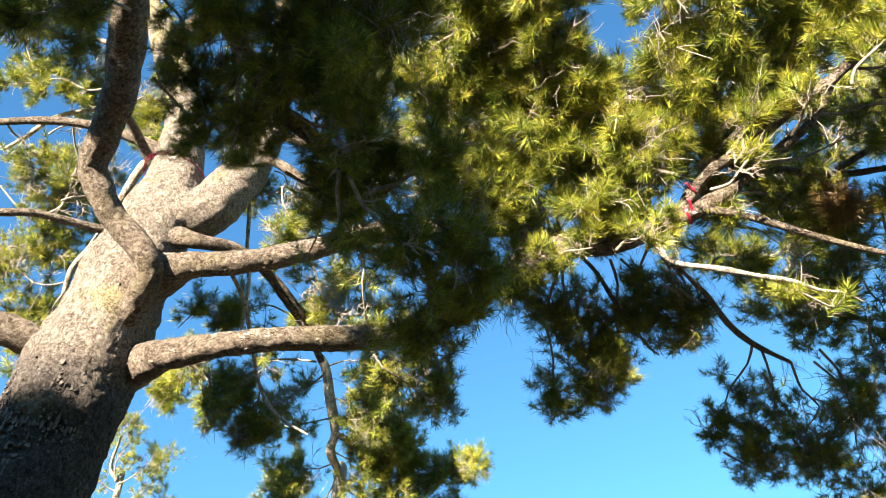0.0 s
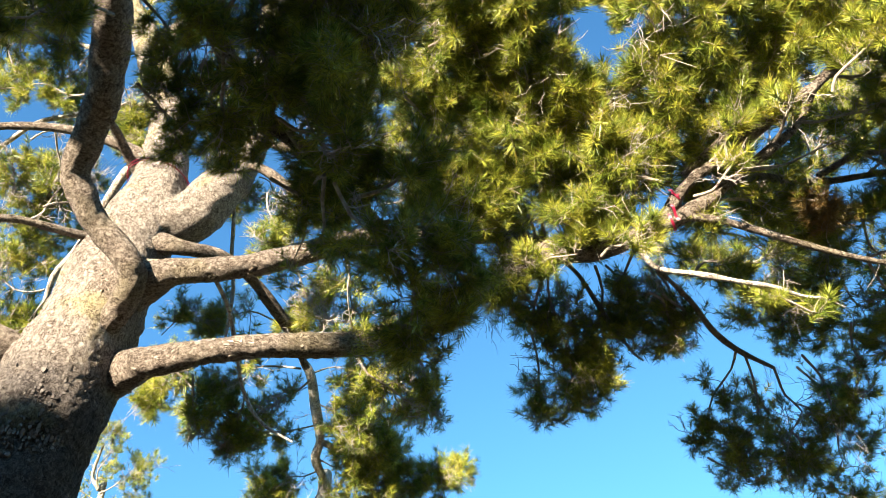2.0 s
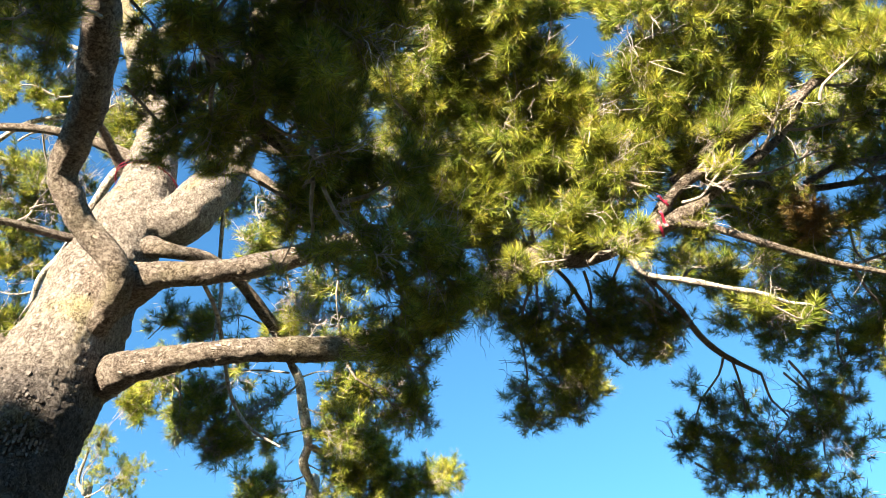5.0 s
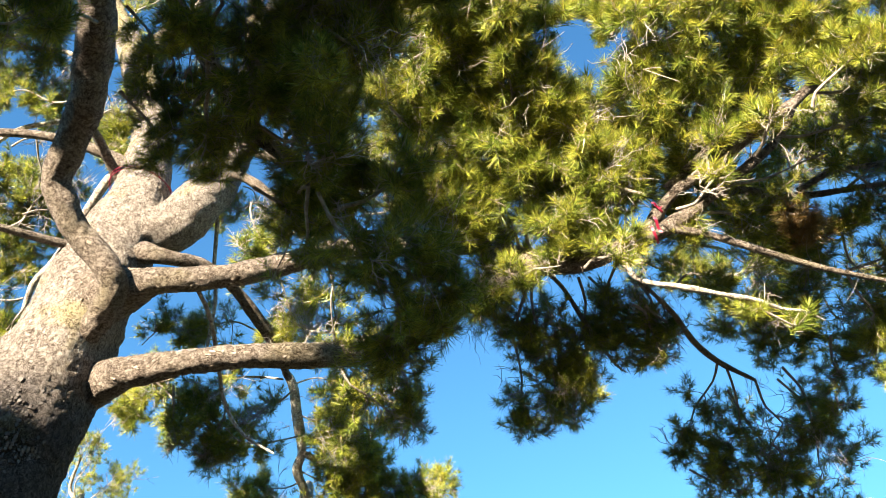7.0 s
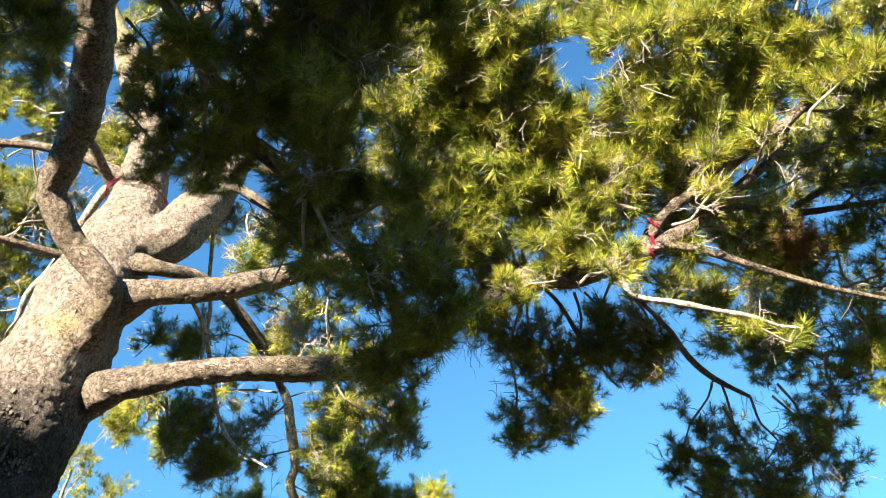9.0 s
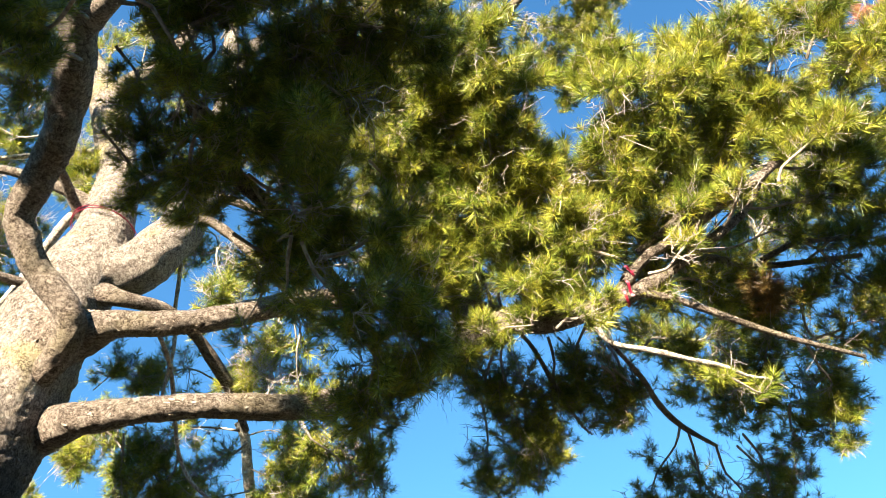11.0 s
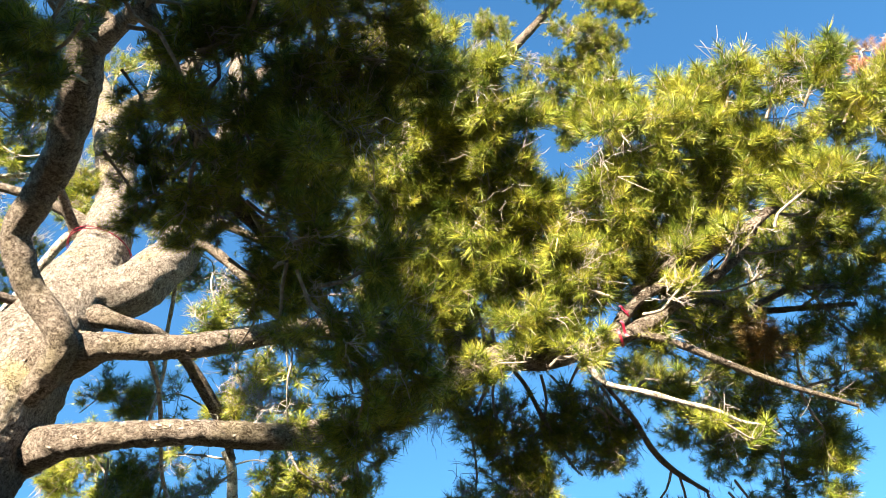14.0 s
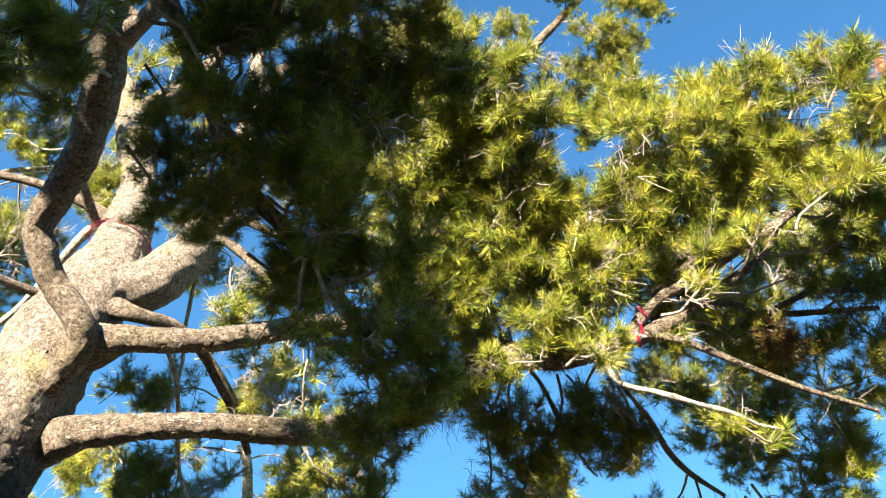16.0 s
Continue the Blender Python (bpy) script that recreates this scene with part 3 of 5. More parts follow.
limb(pine, [(1.41, 2.59, 4.81, 0.025), (1.55, 2.44, 4.87, 0.024), (1.65, 2.36, 4.93, 0.021), (1.7, 2.3, 4.98, 0.018), (1.7, 2.24, 5.08, 0.012)], sides=16, rough=0.3, scale=8.0)
limb(pine, [(1.51, 2.67, 4.67, 0.034), (1.61, 2.61, 4.72, 0.031), (1.71, 2.46, 4.73, 0.028), (1.87, 2.37, 4.82, 0.025), (2.02, 2.3, 4.95, 0.018), (2.16, 2.22, 5.18, 0.012)], sides=18, rough=0.3, scale=8.0)
limb(pine, [(1.74, 2.74, 4.94, 0.023), (1.98, 2.78, 5.04, 0.025), (2.23, 2.87, 5.1, 0.024), (2.44, 2.86, 5.1, 0.022), (2.67, 2.84, 5.13, 0.02), (3.05, 2.79, 5.17, 0.014)], sides=14)
limb(pine, [(1.37, 2.72, 4.63, 0.028), (1.56, 2.69, 4.56, 0.021), (1.75, 2.7, 4.49, 0.021), (1.96, 2.74, 4.44, 0.019), (2.17, 2.78, 4.4, 0.018), (2.34, 2.81, 4.38, 0.016), (2.71, 2.89, 4.37, 0.012)], sides=14)
limb(pine, [(1.14, 2.86, 4.57, 0.019), (1.24, 2.91, 4.42, 0.015), (1.43, 2.88, 4.34, 0.017), (1.66, 2.89, 4.29, 0.015), (1.84, 2.91, 4.27, 0.012), (2.01, 2.97, 4.26, 0.009), (2.14, 2.99, 4.26, 0.006), (2.26, 3.03, 4.23, 0.003)], sides=12, rough=0.3, scale=9.0, material=PALE_BARK)
limb(pine, [(1.26, 2.95, 4.45, 0.012), (1.52, 3.23, 4.45, 0.015), (1.72, 3.5, 4.46, 0.02), (1.96, 3.75, 4.5, 0.018), (2.28, 3.99, 4.54, 0.013)], sides=12)
limb(pine, [(0.79, 3.25, 4.86, 0.014), (0.93, 3.34, 4.76, 0.014), (1.05, 3.47, 4.63, 0.014), (1.17, 3.59, 4.51, 0.012), (1.27, 3.68, 4.42, 0.009), (1.33, 3.71, 4.39, 0.005)], sides=10)
limb(pine, [(2.37, 2.84, 5.12, 0.02), (2.49, 2.79, 5.17, 0.02), (2.61, 2.75, 5.21, 0.02), (2.91, 2.72, 5.24, 0.015)], sides=12)

# Each way runs from the limb towards the camera, to keep the limb visible.
keep_in_view([(0.28, 3.61, 4.85, 0.084), (0.51, 3.3, 4.77, 0.08), (0.71, 3.07, 4.69, 0.076)], (-0.12, -0.72, -0.68), 1.0, 0.05)
keep_in_view([(0.71, 3.07, 4.69, 0.076), (0.94, 2.95, 4.59, 0.064), (1.17, 2.82, 4.58, 0.053)], (-0.23, -0.68, -0.70), 1.0, 0.05)
keep_in_view([(1.17, 2.82, 4.58, 0.053), (1.35, 2.73, 4.61, 0.049), (1.55, 2.65, 4.69, 0.037)], (-0.33, -0.63, -0.70), 1.0, 0.045)
keep_in_view([(1.45, 2.56, 4.76, 0.032), (1.63, 2.39, 4.79, 0.033), (1.77, 2.27, 4.85, 0.031)], (-0.38, -0.55, -0.74), 0.9, 0.05)
keep_in_view([(1.77, 2.27, 4.85, 0.031), (1.94, 2.18, 4.93, 0.031), (2.14, 2.1, 5.08, 0.03)], (-0.45, -0.49, -0.75), 0.9, 0.045)
keep_in_view([(1.41, 2.59, 4.81, 0.025), (1.55, 2.44, 4.87, 0.024), (1.65, 2.36, 4.93, 0.021), (1.7, 2.3, 4.98, 0.018), (1.7, 2.24, 5.08, 0.012)], (-0.37, -0.54, -0.75), 0.8, 0.04)
keep_in_view([(1.51, 2.67, 4.67, 0.034), (1.61, 2.61, 4.72, 0.031), (1.71, 2.46, 4.73, 0.028)], (-0.38, -0.59, -0.71), 0.8, 0.045)
keep_in_view([(1.71, 2.46, 4.73, 0.028), (1.87, 2.37, 4.82, 0.025), (2.02, 2.3, 4.95, 0.018)], (-0.43, -0.53, -0.73), 0.8, 0.045)
keep_in_view([(1.74, 2.74, 4.94, 0.023), (1.98, 2.78, 5.04, 0.025), (2.23, 2.87, 5.1, 0.024)], (-0.42, -0.57, -0.70), 1.0, 0.04)
keep_in_view([(2.23, 2.87, 5.1, 0.024), (2.44, 2.86, 5.1, 0.022), (2.67, 2.84, 5.13, 0.02), (3.05, 2.79, 5.17, 0.014)], (-0.50, -0.54, -0.67), 1.0, 0.04)
keep_in_view([(1.75, 2.7, 4.49, 0.021), (1.96, 2.74, 4.44, 0.019), (2.17, 2.78, 4.4, 0.018), (2.34, 2.81, 4.38, 0.016), (2.71, 2.89, 4.37, 0.012)], (-0.49, -0.61, -0.62), 0.8, 0.03)
keep_in_view([(2.37, 2.84, 5.12, 0.02), (2.49, 2.79, 5.17, 0.02), (2.61, 2.75, 5.21, 0.02), (2.91, 2.72, 5.24, 0.015)], (-0.50, -0.53, -0.68), 1.0, 0.04)

# ---------------------------------------------------------------- shaded boughs
bough(pine, [(-0.75, 1.89, 4.46, 0.01), (-0.57, 1.71, 4.64, 0.007), (-0.41, 1.3, 4.48, 0.003)], 0.28, 22, 101, NEEDLES, singles=6, tuft=0.78)
bough(pine, [(-0.58, 2.08, 4.38, 0.01), (-0.33, 1.62, 4.26, 0.007), (-0.14, 1.36, 4.42, 0.003)], 0.27, 25, 102, NEEDLES, singles=6, tuft=0.78)
bough(pine, [(-0.32, 2.09, 4.04, 0.01), (-0.11, 2, 4.08, 0.007), (0.04, 1.88, 4.2, 0.003)], 0.15, 8, 104, NEEDLES, singles=6, tuft=0.78)
bough(pine, [(-0.23, 2.19, 4, 0.01), (-0.03, 2.18, 3.95, 0.007), (0.11, 2.2, 3.88, 0.003)], 0.22, 18, 105, NEEDLES, singles=6, tuft=0.78)
bough(pine, [(-0.1, 2.32, 3.91, 0.01), (-0.06, 2.48, 3.8, 0.007), (-0.13, 2.72, 3.67, 0.003)], 0.20, 8, 106, NEEDLES, singles=6, tuft=0.78)
bough(pine, [(-0.44, 2, 4.08, 0.01), (-0.62, 2.48, 4.32, 0.007), (-0.69, 2.73, 4.3, 0.003)], 0.15, 4, 107, NEEDLES, singles=6, tuft=0.78)
bough(pine, [(-0.91, 1.54, 4.48, 0.01), (-0.81, 1.33, 4.56, 0.007), (-0.77, 1.11, 4.68, 0.003)], 0.27, 20, 108, NEEDLES, singles=6, tuft=0.78)
bough(pine, [(-0.86, 1.59, 4.43, 0.01), (-0.98, 1.87, 4.48, 0.007), (-0.99, 2.18, 4.51, 0.003)], 0.12, 6, 109, NEEDLES, singles=6, tuft=0.78)
bough(pine, [(-0.11, 2.27, 3.91, 0.01), (0.04, 2.34, 3.84, 0.007), (0.16, 2.36, 3.82, 0.003)], 0.18, 11, 111, NEEDLES, singles=6, tuft=0.78)
bough(pine, [(-0.99, 1.22, 4.45, 0.01), (-1.13, 1.08, 4.48, 0.007), (-1.34, 0.97, 4.59, 0.003)], 0.22, 15, 112, NEEDLES, singles=6, tuft=0.78)
bough(pine, [(-0.33, 1.62, 4.26, 0.01), (-0.19, 1.39, 4.38, 0.007), (-0.1, 1.11, 4.56, 0.003)], 0.18, 19, 113, NEEDLES, singles=6, tuft=0.78)
bough(pine, [(-0.88, 1.33, 4.56, 0.01), (-0.56, 1.2, 4.69, 0.007), (-0.3, 0.95, 4.52, 0.003)], 0.26, 20, 114, NEEDLES, singles=6, tuft=0.78)
bough(pine, [(-3.17, 3.35, 7.59, 0.01), (-3.42, 3.18, 7.75, 0.007), (-3.81, 3.15, 7.79, 0.003)], 0.37, 20, 115, NEEDLES, singles=6)
bough(pine, [(-2.92, 3.11, 7.82, 0.01), (-3.27, 2.9, 8.04, 0.007), (-3.91, 2.72, 8.21, 0.003)], 0.42, 20, 116, NEEDLES, singles=6)
bough(pine, [(-2.81, 3.58, 7.21, 0.01), (-3.37, 3.6, 7.33, 0.007), (-3.91, 3.64, 7.29, 0.003)], 0.23, 12, 117, NEEDLES, singles=6)
bough(pine, [(-0.88, 1.5, 4.4, 0.01), (-0.75, 1.6, 4.3, 0.007), (-0.61, 1.64, 4.26, 0.003)], 0.15, 10, 118, NEEDLES, singles=6, tuft=0.78)
bough(pine, [(-0.81, 1.58, 4.32, 0.01), (-0.88, 1.82, 4.31, 0.007), (-0.87, 2.03, 4.32, 0.003)], 0.11, 6, 119, NEEDLES, singles=6, tuft=0.78)
bough(pine, [(-0.64, 1.85, 4.28, 0.01), (-0.47, 1.9, 4.22, 0.007), (-0.31, 1.73, 3.95, 0.003)], 0.20, 15, 120, NEEDLES, singles=6, tuft=0.78)
bough(pine, [(-0.99, 1.22, 4.45, 0.01), (-0.88, 1.34, 4.33, 0.007), (-0.86, 1.49, 4.3, 0.003)], 0.13, 8, 121, NEEDLES, singles=6, tuft=0.78)
bough(pine, [(-0.56, 1.98, 4.25, 0.01), (-0.47, 1.82, 4.31, 0.007), (-0.39, 1.46, 4.11, 0.003)], 0.20, 15, 122, NEEDLES, singles=6, tuft=0.78)
bough(pine, [(-0.38, 1.93, 3.95, 0.01), (-0.31, 2.02, 3.85, 0.007), (-0.19, 2.1, 3.77, 0.003)], 0.18, 12, 123, NEEDLES, singles=6, tuft=0.78)
bough(pine, [(-0.43, 1.96, 4.02, 0.01), (-0.44, 2.14, 3.94, 0.007), (-0.43, 2.27, 3.91, 0.003)], 0.14, 4, 124, NEEDLES, singles=6, tuft=0.78)
bough(pine, [(-0.22, 2.09, 3.89, 0.01), (-0.15, 2.22, 3.76, 0.007), (-0.03, 2.32, 3.66, 0.003)], 0.14, 7, 125, NEEDLES, singles=6, tuft=0.78)
bough(pine, [(-1.03, 1.12, 4.44, 0.01), (-0.93, 0.95, 4.5, 0.007), (-0.75, 0.85, 4.6, 0.003)], 0.24, 15, 126, NEEDLES, singles=6, tuft=0.78)
bough(pine, [(-0.68, 1.2, 4.58, 0.01), (-0.37, 0.93, 4.44, 0.007), (-0.05, 0.89, 4.58, 0.003)], 0.24, 19, 127, NEEDLES, singles=6, tuft=0.78)
bough(pine, [(-0.54, 1.56, 4.57, 0.01), (-0.27, 1.42, 4.25, 0.007), (-0.1, 1.45, 4.22, 0.003)], 0.15, 14, 129, NEEDLES, singles=6, tuft=0.78)
bough(pine, [(-0.57, 1.64, 4.71, 0.01), (-0.7, 1.92, 4.66, 0.007), (-0.9, 2.17, 4.64, 0.003)], 0.15, 6, 130, NEEDLES, singles=6, tuft=0.78)
bough(pine, [(-1.42, 1.21, 4.65, 0.01), (-1.56, 1.38, 4.72, 0.007), (-1.68, 1.57, 4.77, 0.003)], 0.18, 11, 131, NEEDLES, tuft=0.78)
bough(pine, [(-1.33, 1.27, 4.59, 0.01), (-1.54, 1.49, 4.73, 0.007), (-1.68, 1.72, 4.74, 0.003)], 0.15, 10, 132, NEEDLES, tuft=0.78)
bough(pine, [(-1.16, 1.27, 4.59, 0.01), (-1.03, 1.3, 4.68, 0.007), (-0.88, 1.37, 4.73, 0.003)], 0.17, 11, 133, NEEDLES, tuft=0.78)
bough(pine, [(-1.05, 1.15, 4.58, 0.01), (-0.9, 1.18, 4.68, 0.007), (-0.71, 1.23, 4.75, 0.003)], 0.22, 15, 134, NEEDLES, tuft=0.78)
bough(pine, [(-0.95, 1.38, 4.72, 0.01), (-0.91, 1.67, 4.79, 0.007), (-0.84, 1.95, 4.76, 0.003)], 0.16, 11, 135, NEEDLES, tuft=0.78)
bough(pine, [(-0.71, 1.23, 4.75, 0.01), (-0.54, 1.37, 4.85, 0.007), (-0.29, 1.29, 4.5, 0.003)], 0.20, 14, 137, NEEDLES, tuft=0.78)
bough(pine, [(-1.56, 1.11, 4.75, 0.01), (-1.34, 1.12, 4.74, 0.007), (-1.16, 1.12, 4.74, 0.003)], 0.19, 11, 138, NEEDLES, tuft=0.78)
bough(pine, [(-0.65, 1.57, 4.77, 0.01), (-0.55, 1.8, 4.79, 0.007), (-0.36, 1.8, 4.42, 0.003)], 0.19, 12, 139, NEEDLES, tuft=0.78)
bough(pine, [(-0.31, 1.14, 4.54, 0.01), (-0.11, 1.26, 4.53, 0.007), (0.08, 1.35, 4.55, 0.003)], 0.12, 12, 140, NEEDLES, tuft=0.78)

bough(pine, [(-0.54, 2.14, 4.25, 0.01), (-0.37, 2.15, 4.34, 0.007), (-0.24, 2.23, 4.35, 0.003)], 0.2, 16, 402, NEEDLES, tuft=0.74)
bough(pine, [(-0.71, 2.13, 4.22, 0.01), (-0.54, 2.25, 4.22, 0.007), (-0.45, 2.32, 4.25, 0.003)], 0.2, 16, 403, NEEDLES, tuft=0.74)
bough(pine, [(-0.69, 1.66, 4.54, 0.01), (-0.54, 1.84, 4.52, 0.007), (-0.34, 1.93, 4.56, 0.003)], 0.2, 16, 405, NEEDLES, tuft=0.74)
bough(pine, [(-0.64, 1.58, 4.6, 0.01), (-0.48, 1.53, 4.71, 0.007), (-0.29, 1.54, 4.79, 0.003)], 0.2, 16, 406, NEEDLES, tuft=0.74)
bough(pine, [(-0.63, 1.97, 4.36, 0.01), (-0.54, 2.11, 4.33, 0.007), (-0.4, 2.26, 4.31, 0.003)], 0.2, 16, 408, NEEDLES, tuft=0.74)
bough(pine, [(-0.65, 1.83, 4.45, 0.01), (-0.73, 1.72, 4.56, 0.007), (-0.66, 1.58, 4.71, 0.003)], 0.2, 16, 412, NEEDLES, tuft=0.74)

bough(pine, [(-1.22, 1.49, 4.64, 0.008), (-1.15, 1.64, 4.65, 0.005), (-1.22, 1.83, 4.57, 0.003)], 0.11, 11, 440, NEEDLES, tuft=0.68, per=8, bare=0.2)
bough(pine, [(-1.27, 1.79, 4.45, 0.008), (-1.19, 1.94, 4.45, 0.005), (-1.15, 2.11, 4.41, 0.003)], 0.1, 11, 441, NEEDLES, tuft=0.68, per=8, bare=0.2)
bough(pine, [(-1.06, 1.57, 4.66, 0.008), (-1.07, 1.74, 4.62, 0.005), (-1.11, 1.91, 4.56, 0.003)], 0.11, 11, 442, NEEDLES, tuft=0.68, per=8, bare=0.2)
bough(pine, [(-0.9, 1.84, 4.56, 0.008), (-0.84, 1.99, 4.54, 0.005), (-0.82, 2.17, 4.48, 0.003)], 0.1, 11, 445, NEEDLES, tuft=0.68, per=8, bare=0.2)
# Two boughs added sunward of the leaders to dapple them with shade.
bough(pine, [(-2.95, 3.1, 7.2, 0.01), (-3.1, 2.95, 7.8, 0.007), (-3.3, 2.9, 8.4, 0.003)], 0.38, 18, 443, NEEDLES, near=False)
bough(pine, [(-2.25, 3.05, 7.1, 0.01), (-2.2, 2.95, 7.7, 0.007), (-2.1, 2.9, 8.3, 0.003)], 0.35, 10, 444, NEEDLES, near=False)

# ---------------------------------------------------------------- sunlit boughs at the limb's end
bough(pine, [(0.69, 3.25, 4.93, 0.01), (0.5, 2.87, 5.1, 0.007), (0.29, 2.54, 5.28, 0.003)], 0.29, 34, 142, NEEDLES, singles=6)
bough(pine, [(0.75, 3.21, 4.89, 0.01), (0.72, 2.78, 5.04, 0.007), (0.61, 2.44, 5.24, 0.003)], 0.29, 34, 143, NEEDLES, singles=6)
bough(pine, [(0.94, 3.14, 4.82, 0.01), (0.96, 2.74, 4.94, 0.007), (0.88, 2.43, 5.11, 0.003)], 0.26, 32, 144, NEEDLES, singles=6)
bough(pine, [(0.59, 2.66, 5.16, 0.01), (0.56, 2.27, 5.27, 0.007), (0.5, 2, 5.4, 0.003)], 0.24, 30, 145, NEEDLES, singles=6)
bough(pine, [(0.9, 2.58, 5.1, 0.01), (0.85, 2.32, 5.22, 0.007), (0.7, 2.13, 5.27, 0.003)], 0.20, 23, 146, NEEDLES, singles=6)
bough(pine, [(0.33, 2.67, 5.29, 0.01), (0.25, 2.26, 5.43, 0.007), (0.27, 1.93, 5.61, 0.003)], 0.26, 32, 147, NEEDLES, singles=6)
bough(pine, [(0.43, 2.16, 5.38, 0.01), (0.47, 1.93, 5.47, 0.007), (0.41, 1.69, 5.56, 0.003)], 0.19, 21, 148, NEEDLES, singles=6)
bough(pine, [(0.12, 2.75, 5.22, 0.01), (-0.08, 2.58, 5.39, 0.007), (-0.15, 2.41, 5.55, 0.003)], 0.26, 23, 149, NEEDLES, singles=6)
bough(pine, [(1.19, 2.96, 4.72, 0.01), (1.16, 2.72, 4.82, 0.007), (1.06, 2.48, 4.92, 0.003)], 0.24, 30, 150, NEEDLES, singles=6)
bough(pine, [(1.1, 2.65, 4.89, 0.01), (1, 2.45, 5.09, 0.007), (1.07, 2.32, 5.22, 0.003)], 0.18, 18, 151, NEEDLES, singles=6)
bough(pine, [(1.48, 2.64, 4.9, 0.01), (1.35, 2.39, 5.01, 0.007), (1.2, 2.12, 5.14, 0.003)], 0.19, 14, 152, NEEDLES, singles=6)
bough(pine, [(1.38, 2.37, 5.03, 0.01), (1.26, 2.06, 5.2, 0.007), (1.14, 1.84, 5.28, 0.003)], 0.20, 17, 153, NEEDLES, singles=6)
bough(pine, [(1.77, 2.34, 5.2, 0.01), (1.47, 2.06, 5.2, 0.007), (1.35, 1.75, 5.36, 0.003)], 0.23, 22, 154, NEEDLES, singles=6)
bough(pine, [(1.73, 2.45, 5.09, 0.01), (1.57, 2.17, 5.23, 0.007), (1.52, 1.75, 5.36, 0.003)], 0.23, 22, 155, NEEDLES, singles=6)
bough(pine, [(1.78, 2.36, 5.18, 0.01), (1.82, 2.06, 5.33, 0.007), (1.74, 1.71, 5.54, 0.003)], 0.23, 24, 156, NEEDLES, singles=6)
bough(pine, [(2.11, 2.4, 5.21, 0.01), (2, 2.11, 5.29, 0.007), (1.99, 1.76, 5.5, 0.003)], 0.23, 24, 157, NEEDLES, singles=6)
bough(pine, [(2.33, 2.29, 5.39, 0.01), (2.25, 1.98, 5.42, 0.007), (2.17, 1.69, 5.56, 0.003)], 0.23, 24, 158, NEEDLES, singles=6)
bough(pine, [(2.48, 2.2, 5.48, 0.01), (2.62, 2.02, 5.52, 0.007), (2.66, 1.84, 5.7, 0.003)], 0.24, 20, 159, NEEDLES, singles=6)
bough(pine, [(2.17, 2.49, 5.19, 0.01), (2.43, 2.46, 5.22, 0.007), (2.69, 2.37, 5.31, 0.003)], 0.24, 14, 160, NEEDLES, singles=6)
bough(pine, [(1.83, 2.63, 4.91, 0.01), (2.13, 2.65, 5.03, 0.007), (2.52, 2.61, 5.21, 0.003)], 0.23, 8, 161, NEEDLES, singles=6)
bough(pine, [(1.61, 2.75, 4.79, 0.01), (1.91, 2.82, 4.86, 0.007), (2.22, 2.9, 4.93, 0.003)], 0.20, 19, 162, NEEDLES, singles=6)
bough(pine, [(2.05, 3.04, 4.78, 0.01), (2.34, 3.06, 4.9, 0.007), (2.64, 2.99, 4.98, 0.003)], 0.20, 19, 163, NEEDLES, singles=6)
bough(pine, [(0.7, 3.23, 4.88, 0.01), (0.51, 3.23, 4.74, 0.007), (0.35, 3.25, 4.57, 0.003)], 0.17, 18, 164, NEEDLES, singles=6)
bough(pine, [(1.45, 2.81, 4.73, 0.01), (1.48, 2.68, 4.72, 0.007), (1.55, 2.71, 4.62, 0.003)], 0.14, 14, 165, NEEDLES, singles=6)
bough(pine, [(0.26, 2.91, 5.05, 0.01), (0.16, 2.82, 5.15, 0.007), (0.02, 2.91, 5.05, 0.003)], 0.22, 19, 166, NEEDLES, singles=6)
bough(pine, [(1.19, 2.9, 4.78, 0.01), (0.97, 2.83, 4.71, 0.007), (0.79, 2.72, 4.68, 0.003)], 0.19, 19, 167, NEEDLES, singles=6)
bough(pine, [(0.51, 3.23, 4.88, 0.01), (0.29, 3.04, 4.93, 0.007), (0.19, 2.85, 4.97, 0.003)], 0.22, 23, 168, NEEDLES, singles=6)
bough(pine, [(2.78, 2.03, 5.66, 0.01), (2.98, 2.1, 5.59, 0.007), (3.24, 2.16, 5.52, 0.003)], 0.24, 23, 169, NEEDLES, singles=6)
bough(pine, [(2.65, 2.1, 5.59, 0.01), (2.78, 1.84, 5.7, 0.007), (2.97, 1.71, 5.83, 0.003)], 0.24, 23, 170, NEEDLES, singles=6)
bough(pine, [(2.67, 2.84, 5.13, 0.01), (2.85, 2.72, 5.24, 0.007), (3.12, 2.6, 5.36, 0.003)], 0.26, 25, 171, NEEDLES, singles=6)
bough(pine, [(2.58, 2.69, 5.14, 0.01), (2.91, 2.87, 5.1, 0.007), (3.19, 2.91, 5.05, 0.003)], 0.25, 23, 172, NEEDLES, singles=6)
bough(pine, [(2.67, 3.19, 4.77, 0.01), (2.91, 3.13, 4.83, 0.007), (3.19, 3.08, 4.88, 0.003)], 0.24, 21, 173, NEEDLES, singles=6)
bough(pine, [(2.33, 2.3, 5.38, 0.01), (2.53, 2.23, 5.31, 0.007), (2.78, 2.18, 5.36, 0.003)], 0.24, 23, 174, NEEDLES, singles=6)
bough(pine, [(0.05, 2.54, 5.28, 0.01), (0.02, 2.23, 5.45, 0.007), (0.05, 1.98, 5.56, 0.003)], 0.24, 25, 175, NEEDLES, singles=6)
bough(pine, [(0.15, 2.11, 5.43, 0.01), (0.17, 1.84, 5.55, 0.007), (0.14, 1.61, 5.65, 0.003)], 0.22, 23, 176, NEEDLES, singles=6)
